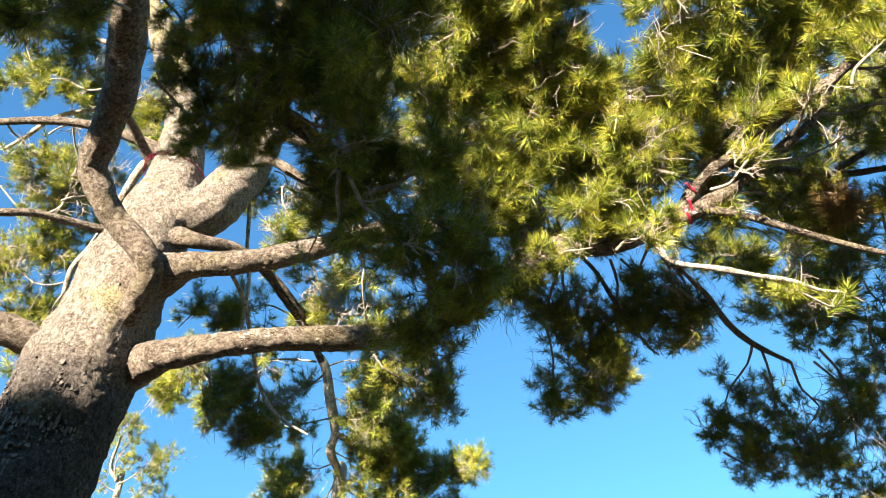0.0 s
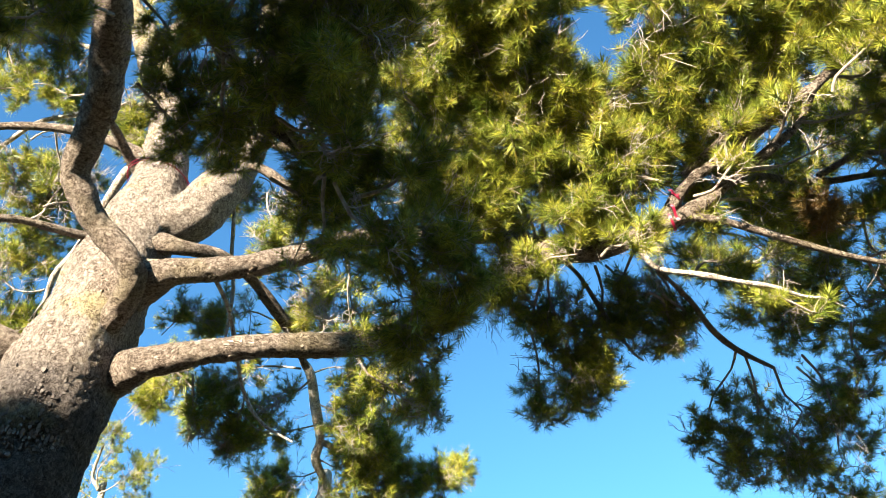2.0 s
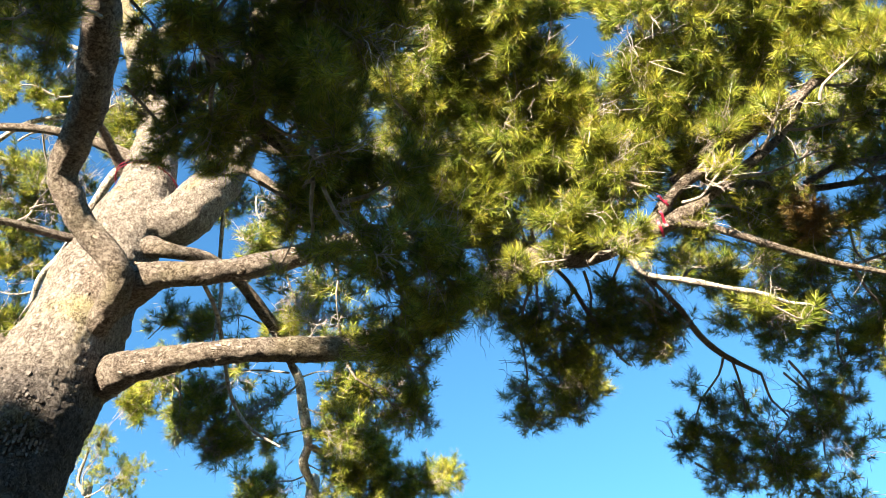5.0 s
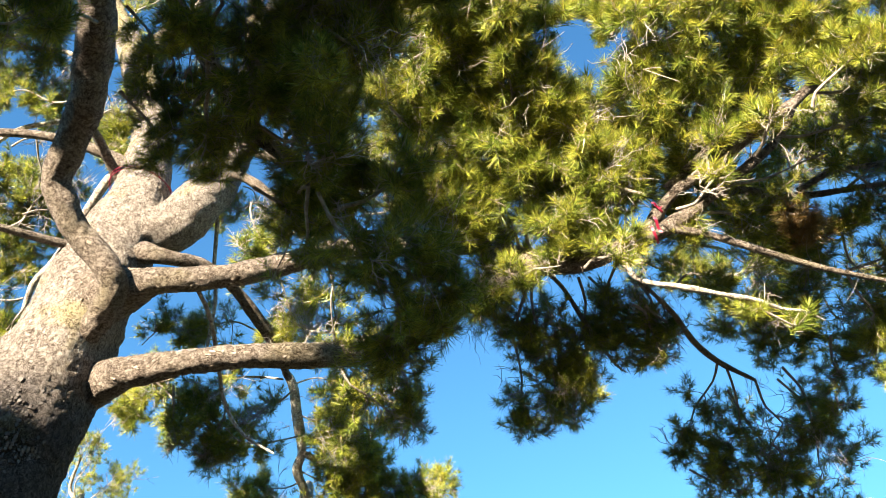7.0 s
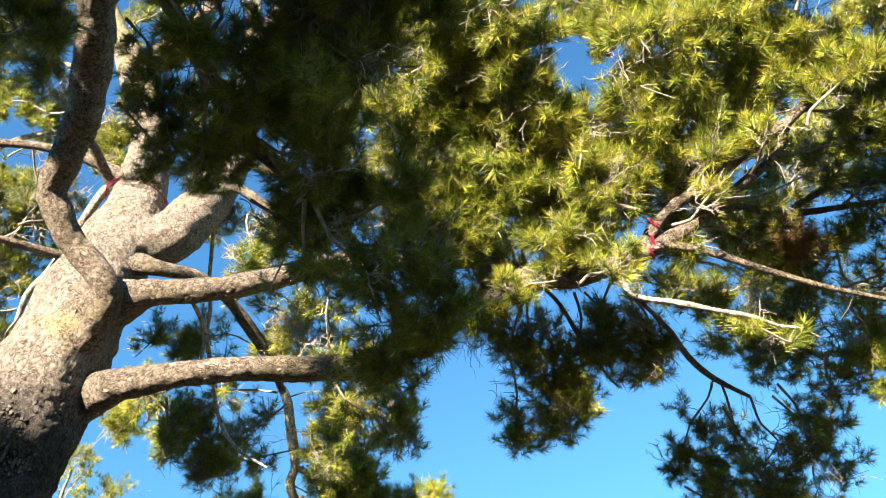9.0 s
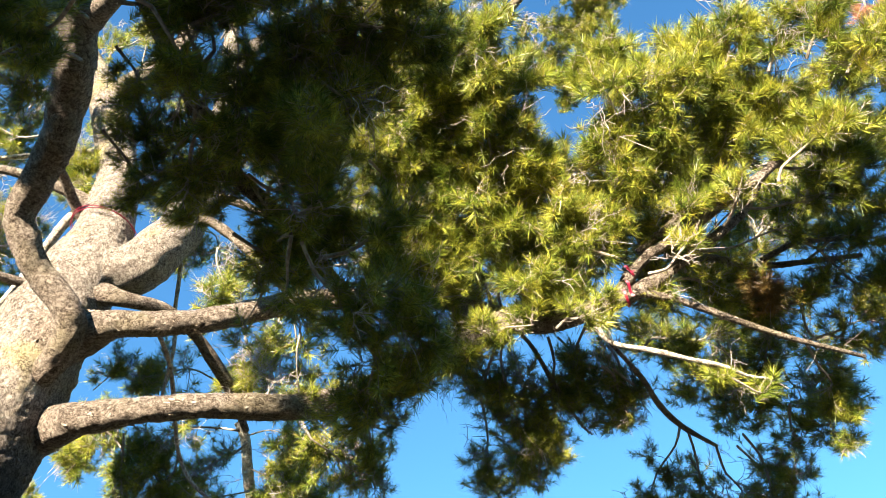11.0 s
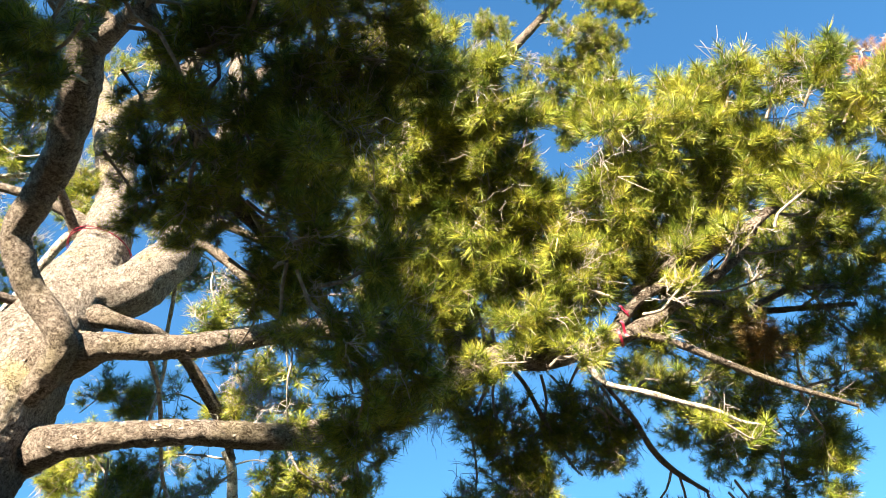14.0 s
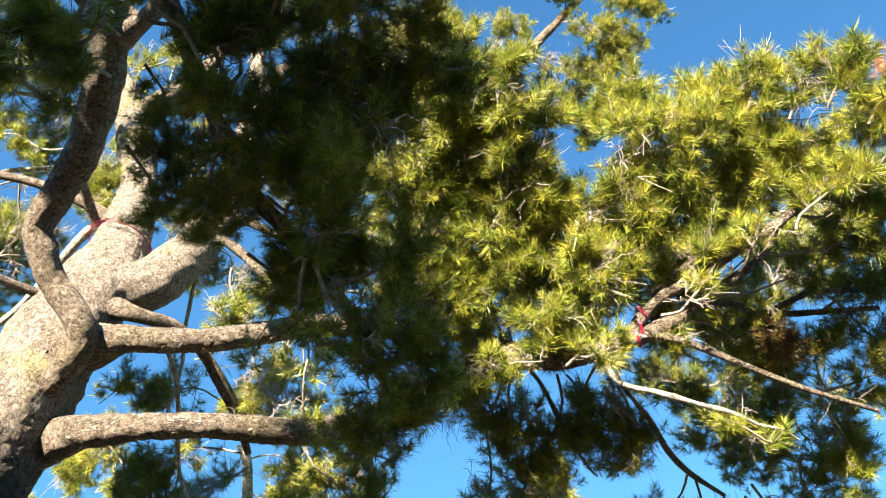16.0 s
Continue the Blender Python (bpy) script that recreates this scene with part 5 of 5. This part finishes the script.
bough(pine, [(1.81, 1.95, 5.6, 0.01), (1.92, 2.01, 5.58, 0.007), (2.04, 2.06, 5.55, 0.003)], 0.2, 12, 423, NEEDLES, bare=0.93)
bough(pine, [(0.35, 2.57, 5.64, 0.01), (0.37, 2.71, 5.6, 0.007), (0.34, 2.86, 5.56, 0.003)], 0.2, 12, 424, NEEDLES, bare=0.93)
bough(pine, [(-0.52, 4.12, 5.04, 0.01), (-0.68, 4.15, 5.06, 0.007), (-0.81, 4.12, 5.15, 0.003)], 0.2, 12, 425, NEEDLES, bare=0.93)

# Unseen dense bough, added sunward of the curved limb to shade it.
bough(pine, [(-3.2, -0.45, 6.49, 0.012), (-3.34, 0.05, 6.34, 0.01), (-3.5, 0.48, 6.14, 0.004)], 0.14, 95, 430, NEEDLES, near=False, bare=0.02)
bough(pine, [(1.96, 3.08, 5.45, 0.01), (2.22, 2.89, 5.52, 0.007), (2.44, 2.68, 5.6, 0.003)], 0.25, 22, 431, NEEDLES, near=False)
bough(pine, [(1.75, 3.1, 5.66, 0.01), (1.96, 2.9, 5.78, 0.007), (2.16, 2.69, 5.88, 0.003)], 0.25, 22, 432, NEEDLES, near=False)
bough(pine, [(2.6, 3.07, 5.64, 0.01), (2.79, 2.8, 5.78, 0.007), (2.97, 2.58, 5.87, 0.003)], 0.25, 22, 434, NEEDLES, near=False)
bough(pine, [(0.58, 3.15, 5.7, 0.01), (0.78, 3.25, 5.65, 0.007), (0.98, 3.17, 5.73, 0.003)], 0.25, 22, 436, NEEDLES, near=False)
bough(pine, [(0.35, 3.25, 5.64, 0.01), (0.51, 3.49, 5.49, 0.007), (0.68, 3.62, 5.41, 0.003)], 0.25, 22, 437, NEEDLES, near=False)

bough(pine, [(2.1, 2.11, 4.91, 0.01), (2.2, 1.96, 5.0, 0.007), (2.34, 1.8, 5.06, 0.003)], 0.17, 14, 450, NEEDLES)
bough(pine, [(-3.28, 4.04, 9.19, 0.01), (-3.06, 3.88, 9.42, 0.007), (-2.72, 3.73, 9.67, 0.003)], 0.36, 20, 451, NEEDLES, near=False)
bough(pine, [(-2.81, 4.42, 9.16, 0.01), (-2.61, 4.7, 9.13, 0.007), (-2.33, 4.98, 9.1, 0.003)], 0.36, 20, 452, NEEDLES, near=False)
bough(pine, [(-2.73, 5.02, 8.81, 0.01), (-2.58, 5.23, 8.78, 0.007), (-2.41, 5.45, 8.74, 0.003)], 0.36, 20, 453, NEEDLES, near=False)
bough(pine, [(-3.43, 4.48, 8.87, 0.01), (-3.36, 4.78, 8.77, 0.007), (-3.45, 5.1, 8.57, 0.003)], 0.36, 20, 454, NEEDLES, near=False)
bough(pine, [(-2.55, 4.03, 9.47, 0.01), (-2.34, 4.29, 9.45, 0.007), (-2.19, 4.56, 9.4, 0.003)], 0.36, 20, 455, NEEDLES, near=False)
bough(pine, [(-2.02, 5.65, 8.57, 0.01), (-1.84, 5.91, 8.47, 0.007), (-1.59, 6.13, 8.41, 0.003)], 0.36, 20, 456, NEEDLES, near=False)

# ---------------------------------------------------------------- boughs behind the limbs
bough(pine, [(-1.02, 4.88, 5.2, 0.01), (-1.43, 4.88, 5.2, 0.007), (-1.74, 5.07, 5.01, 0.003)], 0.27, 31, 264, NEEDLES, near=False)
bough(pine, [(-1.8, 4.98, 5.39, 0.01), (-2.13, 5.08, 5.29, 0.007), (-2.32, 5.21, 5.16, 0.003)], 0.26, 28, 265, NEEDLES, near=False)
bough(pine, [(-1.47, 5.01, 5.08, 0.01), (-1.56, 5.2, 4.88, 0.007), (-1.61, 5.36, 4.72, 0.003)], 0.19, 18, 266, NEEDLES, near=False)
bough(pine, [(-0.61, 4.44, 5.08, 0.01), (-0.36, 4.59, 4.93, 0.007), (-0.1, 4.71, 4.81, 0.003)], 0.28, 31, 267, NEEDLES, near=False)
bough(pine, [(-1.28, 4.93, 5.72, 0.01), (-1.52, 4.86, 5.79, 0.007), (-1.86, 4.97, 5.68, 0.003)], 0.29, 26, 268, NEEDLES, near=False)
bough(pine, [(-0.74, 4.11, 5.97, 0.01), (-0.84, 4.4, 5.69, 0.007), (-1.02, 4.62, 5.46, 0.003)], 0.30, 33, 269, NEEDLES, near=False)
bough(pine, [(-1.05, 4.08, 6.29, 0.01), (-1.26, 4.08, 6.43, 0.007), (-1.69, 4.28, 6.51, 0.003)], 0.24, 18, 270, NEEDLES, near=False)
bough(pine, [(-1.52, 3.62, 8.16, 0.01), (-1.05, 3.64, 7.58, 0.007), (-0.72, 3.82, 7.12, 0.003)], 0.42, 28, 271, NEEDLES, near=False)
bough(pine, [(-3.75, 3.75, 6.9, 0.01), (-3.66, 3.93, 6.86, 0.007), (-3.62, 4.27, 6.66, 0.003)], 0.27, 23, 272, NEEDLES, near=False)
bough(pine, [(-3.36, 4.88, 6.06, 0.01), (-3.62, 4.88, 6.06, 0.007), (-3.97, 4.84, 6.23, 0.003)], 0.35, 39, 273, NEEDLES, near=False)
bough(pine, [(-3.36, 4.95, 5.99, 0.01), (-3.47, 5.09, 5.85, 0.007), (-3.87, 5.27, 5.8, 0.003)], 0.25, 26, 274, NEEDLES, near=False)
bough(pine, [(-3.22, 3.83, 6.96, 0.01), (-3.22, 4.13, 6.8, 0.007), (-3.47, 4.55, 6.67, 0.003)], 0.25, 20, 275, NEEDLES, near=False)
bough(pine, [(-3.62, 3.55, 7.95, 0.01), (-3.36, 3.71, 7.79, 0.007), (-3.83, 3.75, 7.75, 0.003)], 0.37, 33, 276, NEEDLES, near=False)
bough(pine, [(-3.05, 4.36, 7, 0.01), (-3.1, 4.51, 6.85, 0.007), (-3.78, 4.54, 6.81, 0.003)], 0.23, 15, 277, NEEDLES, near=False)
bough(pine, [(-2.57, 3.68, 9.23, 0.01), (-2.86, 4.3, 8.33, 0.007), (-2.88, 4.36, 7.71, 0.003)], 0.41, 26, 278, NEEDLES, near=False)

# ---------------------------------------------------------------- an unseen pine, added to shade the low trunk and the hanging foliage
shade_pine = tree("pine_tree", (-5.5, -5.07, 0.0), "broad dense unseen pine, added to cast shade")
limb(shade_pine, [(-5.5, -5.07, -0.1, 0.34), (-5.5, -5.05, 2.5, 0.26), (-5.45, -5.07, 5.0, 0.19), (-5.45, -5.07, 7.0, 0.09), (-5.3, -5.1, 7.6, 0.03)], sides=20, name="trunk")
crown = np.random.default_rng(41)
for i in range(84):
    out = -2.6 + 4.6 * (i + 0.5) / 84
    # These crown heights set which stems and boughs fall into shade.
    top = float(np.interp(out, [-2.6, -1.5, -0.9, -0.35, 0.0, 0.4, 0.8, 1.0, 1.2, 1.5, 2.0], [6.35, 6.5, 6.3, 6.9, 7.6, 7.7, 7.6, 7.1, 6.9, 6.7, 6.5]))
    back = crown.normal(0, 0.6)
    h = top - 0.35 - 2.1 * crown.random() ** 1.4
    tx, ty = -5.5 + 0.865 * out - 0.5 * back, -5.07 - 0.503 * out - 0.85 * back
    bough(shade_pine, [(-5.5, -5.07, min(h, 6.6) - 0.4, 0.03), ((tx - 5.5) / 2, (ty - 5.07) / 2, h - 0.1, 0.018), (tx, ty, h, 0.006)], 0.42, 11, 700 + i, NEEDLES, near=False, tuft=2.5, bare=0.02, flat=1.0, sparse=True)


# ---------------------------------------------------------------- neighbouring pines
young_pine = tree("pine_tree", (-1.21, 8.15, 0.0), "slim young pine with a twisted pale stem")
limb(young_pine, [(-1.21, 8.15, -0.1, 0.14), (-1.16, 8.15, 2, 0.1), (-1.22, 8.16, 5.75, 0.086), (-1.18, 7.94, 5.82, 0.046), (-1.28, 7.64, 5.98, 0.051), (-1.23, 7.48, 6.14, 0.055), (-1.29, 7.19, 6.43, 0.058), (-1.34, 6.96, 6.66, 0.051), (-1.43, 6.85, 6.77, 0.039)], sides=20, name="trunk", material=PALE_BARK)
limb(young_pine, [(-1.23, 7.5, 6.12, 0.039), (-1.14, 7.48, 6.07, 0.038), (-1.03, 7.49, 5.99, 0.025)], sides=8)
bough(young_pine, [(-1.29, 7.19, 6.43, 0.01), (-0.92, 7.15, 6.33, 0.007), (-0.65, 7.29, 6.05, 0.003)], 0.48, 54, 279, NEEDLES, near=False, tuft=1.35)
bough(young_pine, [(-1.25, 7.64, 5.98, 0.01), (-0.92, 7.64, 5.84, 0.007), (-0.6, 7.78, 5.7, 0.003)], 0.48, 54, 280, NEEDLES, near=False, tuft=1.35)
bough(young_pine, [(-1.25, 7.73, 5.89, 0.01), (-1.57, 7.78, 5.84, 0.007), (-1.83, 7.87, 5.75, 0.003)], 0.42, 44, 281, NEEDLES, near=False, tuft=1.35)
bough(young_pine, [(-0.93, 7.64, 5.98, 0.01), (-0.35, 7.82, 5.8, 0.007), (0.3, 7.78, 5.84, 0.003)], 0.32, 41, 282, NEEDLES, near=False, tuft=1.35)
bough(young_pine, [(-1.25, 7.46, 6.16, 0.01), (-0.92, 7.42, 6.06, 0.007), (-0.53, 7.37, 5.96, 0.003)], 0.38, 38, 283, NEEDLES, near=False, tuft=1.35)
bough(young_pine, [(-1.18, 7.92, 5.71, 0.01), (-0.67, 8.1, 5.52, 0.007), (-0.03, 8.1, 5.52, 0.003)], 0.45, 41, 284, NEEDLES, near=False, tuft=1.35)
bough(young_pine, [(-1.25, 7.92, 5.71, 0.01), (-1.44, 8.1, 5.52, 0.007), (-1.95, 8.23, 5.39, 0.003)], 0.45, 35, 285, NEEDLES, near=False, tuft=1.35)
bough(young_pine, [(-1.34, 6.96, 6.66, 0.01), (-0.99, 6.92, 6.71, 0.007), (-0.66, 7.06, 6.42, 0.003)], 0.32, 25, 286, NEEDLES, near=False, tuft=1.35)
bough(young_pine, [(-1.11, 7.2, 6.53, 0.01), (-0.83, 7.37, 6.42, 0.007), (-0.51, 7.54, 6.3, 0.003)], 0.4, 34, 470, NEEDLES, near=False, tuft=1.2)
bough(young_pine, [(-1.1, 7.47, 6.12, 0.01), (-0.75, 7.63, 6.03, 0.007), (-0.43, 7.73, 5.98, 0.003)], 0.4, 34, 471, NEEDLES, near=False, tuft=1.2)
bough(young_pine, [(-0.24, 7.8, 5.88, 0.01), (0.08, 7.82, 5.96, 0.007), (0.41, 7.85, 5.97, 0.003)], 0.22, 18, 472, NEEDLES, near=False, tuft=1.2)
back_pine = tree("pine_tree", (-4.42, 9.53, 0.0), "small leafy pine behind the great trunk")
limb(back_pine, [(-4.42, 9.53, -0.1, 0.16), (-4.42, 9.53, 2.5, 0.12), (-4.38, 9.42, 6.32, 0.045), (-4.37, 9.26, 6.48, 0.03), (-4.45, 9.13, 6.62, 0.023), (-4.3, 8.83, 6.91, 0.015)], sides=16, name="trunk", material=PALE_BARK)
bough(back_pine, [(-4.38, 9.26, 6.48, 0.01), (-4.23, 8.94, 6.8, 0.007), (-4.23, 8.7, 7.04, 0.003)], 0.34, 24, 287, NEEDLES, near=False)
bough(back_pine, [(-4.38, 9.31, 6.43, 0.01), (-4.04, 9.15, 6.59, 0.007), (-3.78, 9.05, 6.7, 0.003)], 0.32, 22, 288, NEEDLES, near=False)
bough(back_pine, [(-4.38, 9.37, 6.38, 0.01), (-4.65, 9.26, 6.48, 0.007), (-4.8, 9.31, 6.43, 0.003)], 0.34, 15, 289, NEEDLES, near=False)
bough(back_pine, [(-4.34, 9.47, 6.27, 0.01), (-3.96, 9.37, 6.38, 0.007), (-3.74, 9.53, 6.22, 0.003)], 0.34, 15, 290, NEEDLES, near=False)
bough(back_pine, [(-3.36, 9.47, 6.27, 0.01), (-3.43, 9.63, 6.11, 0.007), (-3.66, 9.85, 5.89, 0.003)], 0.23, 6, 291, NEEDLES, near=False)
limb(pine, [(-1.66, 3.84, 8.79, 0.089), (-1.46, 3.87, 9.89, 0.085), (-1.05, 4.22, 10.96, 0.08), (0.54, 5.39, 12.05, 0.085), (1.09, 5.39, 12.89, 0.089), (1.58, 5.2, 13.66, 0.092), (2.13, 4.92, 14.36, 0.085), (2.53, 4.61, 14.81, 0.076), (3.06, 4.09, 15.33, 0.062), (3.55, 3.56, 15.86, 0.048), (4.06, 3.02, 16.4, 0.029)], sides=20)
bough(pine, [(2.53, 4.61, 14.81, 0.01), (3.06, 4.56, 14.58, 0.007), (3.66, 4.54, 14.46, 0.003)], 0.43, 96, 292, NEEDLES, near=False, tuft=1.1, bare=0.2)
bough(pine, [(3.02, 4.03, 15.11, 0.01), (3.62, 4.01, 14.99, 0.007), (4.01, 4.01, 14.85, 0.003)], 0.46, 96, 293, NEEDLES, near=False, tuft=1.1, bare=0.2)
bough(pine, [(2.67, 4.44, 14.98, 0.01), (2.62, 4.1, 15.18, 0.007), (2.28, 3.95, 15.19, 0.003)], 0.42, 64, 294, NEEDLES, near=False, tuft=1.1, bare=0.2)
bough(pine, [(2.15, 4.96, 14.46, 0.01), (2.62, 5.1, 14.18, 0.007), (3.52, 4.97, 14.17, 0.003)], 0.37, 80, 295, NEEDLES, near=False, tuft=1.1, bare=0.2)
bough(pine, [(2.11, 5.04, 14.38, 0.01), (2.58, 5.49, 14.07, 0.007), (2.95, 5.88, 13.82, 0.003)], 0.36, 64, 296, NEEDLES, near=False, tuft=1.1, bare=0.2)
bough(pine, [(2.64, 5.14, 14.28, 0.01), (3.22, 5.58, 13.98, 0.007), (3.3, 6.15, 13.55, 0.003)], 0.34, 57, 297, NEEDLES, near=False, tuft=1.1, bare=0.2)
bough(pine, [(2.09, 4.89, 14.53, 0.01), (1.77, 4.76, 14.65, 0.007), (1.55, 4.71, 14.71, 0.003)], 0.38, 54, 298, NEEDLES, near=False, tuft=1.1, bare=0.2)
bough(pine, [(3.06, 4.56, 14.58, 0.01), (3.69, 4.84, 14.16, 0.007), (3.98, 4.58, 14.41, 0.003)], 0.35, 54, 299, NEEDLES, near=False, tuft=1.1, bare=0.2)
bough(pine, [(3.56, 3.59, 15.26, 0.01), (3.95, 3.67, 15.04, 0.007), (4.14, 4.11, 14.6, 0.003)], 0.36, 64, 300, NEEDLES, near=False, tuft=1.1, bare=0.2)
bough(pine, [(3.66, 5.15, 14.13, 0.01), (4.03, 5.46, 13.95, 0.007), (4.18, 5.65, 13.91, 0.003)], 0.27, 32, 301, NEEDLES, near=False, tuft=1.1, bare=0.2)
bough(pine, [(1.61, 5.16, 14.26, 0.01), (1.39, 5.03, 14.39, 0.007), (1.54, 5.47, 13.95, 0.003)], 0.31, 32, 302, NEEDLES, near=False, tuft=1.1, bare=0.2)
bough(pine, [(2.43, 5.16, 14.26, 0.01), (3.02, 5.68, 13.88, 0.007), (3.4, 6.15, 13.56, 0.003)], 0.42, 64, 303, NEEDLES, near=False, tuft=1.1, bare=0.2)
bough(pine, [(2.73, 5.05, 14.37, 0.01), (3.59, 5.2, 14.22, 0.007), (4.13, 5.38, 14.04, 0.003)], 0.38, 57, 304, NEEDLES, near=False, tuft=1.1, bare=0.2)

# ---------------------------------------------------------------- tape, withered shoots
def wisps(parent, at, length, count, seed, mat):
    """A bundle of thin bare twiglets that hang from one spot."""
    g = np.random.default_rng(seed)
    curves = []
    for _ in range(count):
        p = np.array(at) + g.normal(0, 0.045, 3)
        d = np.array([g.normal(0, 0.25), g.normal(0, 0.2), -1.0])
        rows = [p]
        for j in range(6):
            d = d + g.normal(0, 0.22, 3)
            d /= np.linalg.norm(d)
            p = p + d * length * g.uniform(0.7, 1.2) / 6
            rows.append(p)
        curves.append(np.c_[np.array(rows), np.linspace(0.0018, 0.0008, 7)])
    v, f = thin_tubes(curves)
    return child("deadwood", mesh_from("deadwood", v, f, mat), parent, "hanging wisp of dry bare twigs", "stuff")


def tape_part(name, bm, parent):
    me = bpy.data.meshes.new(name)
    bm.to_mesh(me)
    bm.free()
    me.materials.append(RED)
    ob = child(name, me, parent)
    ob.modifiers.new("thickness", "SOLIDIFY").thickness = 0.0015
    return ob


def tape_round(at, along, radius, width, end_a, end_b):
    """A strip of red tape tied round a limb, with one end hanging loose."""
    at, axis = Vector(at), (Vector(along) - Vector(at)).normalized()
    u = axis.cross(Vector((0.2, 0.3, 1))).normalized()
    w = axis.cross(u)
    bm = bmesh.new()
    rows = []
    for k in range(25):
        a = 2 * math.pi * k / 24
        r = radius * (1.0 + 0.05 * math.sin(3 * a))
        c = at + (u * math.cos(a) + w * math.sin(a)) * r
        rows.append([bm.verts.new(c + axis * s * width / 2) for s in (-1, 1)])
    for a, b in zip(rows, rows[1:]):
        bm.faces.new((a[0], a[1], b[1], b[0]))
    tape = new("red_tape")
    tape.location = at
    tape.empty_display_size = 0.05
    tape_part("band", bm, tape)
    bm = bmesh.new()
    a, b = Vector(end_a), Vector(end_b)
    side = (b - a).cross(Vector((0, 1, 0.9))).normalized() * width / 2
    rows = []
    for k in range(9):
        t = k / 8
        c = a.lerp(b, t) + Vector((0, -0.008, 0)) * math.sin(t * 7)
        tw = Matrix.Rotation(0.5 * math.sin(t * 3), 3, (b - a).normalized()) @ side
        rows.append([bm.verts.new(c + tw * s) for s in (-1, 1)])
    for p, q in zip(rows, rows[1:]):
        bm.faces.new((p[0], p[1], q[1], q[0]))
    tape_part("loose_end", bm, tape)
    return tagged(tape, "red plastic tape tied round a pine limb", "tape", group="red marking tapes")


def cord_round(at, along, radius):
    """A thin red cord slung round a stem, in two loose turns."""
    at, axis = Vector(at), (Vector(along) - Vector(at)).normalized()
    u = axis.cross(Vector((0.2, 0.3, 1))).normalized()
    w = axis.cross(u)
    rows = []
    for k in range(97):
        a = 4 * math.pi * k / 96
        r = radius * (1 + 0.03 * math.sin(2.5 * a))
        c = at + (u * math.cos(a) + w * math.sin(a)) * r + axis * (0.07 * math.sin(a + 0.8) + 0.03 * k / 96)
        rows.append((*c, 0.0035))
    rings, _ = tube_arrays(np.array(rows), 6)
    ob = new("marking_rope", mesh_from("marking_rope", rings.reshape(-1, 3), ring_faces(97, 6), RED))
    return tagged(ob, "thin red rope slung round the pale stem", "rope")



wisps(pine, (0.39, 3.61, 4.71), 0.2, 40, 305, DEAD_TWIG)
wisps(pine, (1.42, 3.23, 4.73), 0.26, 44, 306, DRY_TWIG)
wisps(pine, (1.32, 3.25, 4.71), 0.2, 20, 307, DRY_TWIG)
wisps(pine, (0.70, 3.38, 4.73), 0.14, 22, 308, DRY_TWIG)
wisps(pine, (2.84, 4.41, 4.40), 0.3, 22, 309, DEAD_TWIG)
wisps(pine, (1.04, 2.87, 4.67), 0.2, 18, 310, DEAD_TWIG)
wisps(pine, (2.34, 4.15, 4.66), 0.14, 16, 311, DRY_TWIG)
wisps(pine, (0.93, 3.74, 4.36), 0.16, 16, 312, DRY_TWIG)
wisps(young_pine, (-1.17, 7.76, 5.72), 0.5, 24, 313, DEAD_TWIG)
bough(pine, [(2.16, 2.84, 4.91, 0.01), (2.26, 2.82, 4.86, 0.007), (2.36, 2.87, 4.82, 0.003)], 0.11, 12, 314, BROWN_NEEDLES, bare=0.3, tuft=0.85)
bough(pine, [(2.98, 1.68, 6, 0.01), (2.9, 1.49, 6.12, 0.007), (3.02, 1.45, 6.16, 0.003)], 0.08, 5, 315, PINK_NEEDLES, bare=0.6, tuft=0.6)
bough(pine, [(3.17, 1.57, 6.11, 0.01), (3.08, 1.5, 6.11, 0.007), (3.06, 1.56, 6.05, 0.003)], 0.07, 4, 316, PINK_NEEDLES, bare=0.6, tuft=0.6)
tape_round((1.33, 2.74, 4.60), (1.17, 2.82, 4.58), 0.054, 0.014, (1.29, 2.60, 4.58), (1.33, 2.65, 4.51))
tape_round((1.35, 2.64, 4.69), (1.45, 2.56, 4.76), 0.036, 0.01, (1.28, 2.55, 4.64), (1.33, 2.56, 4.61))
cord_round((-2.19, 3.90, 6.32), (-2.24, 3.91, 6.67), 0.245)
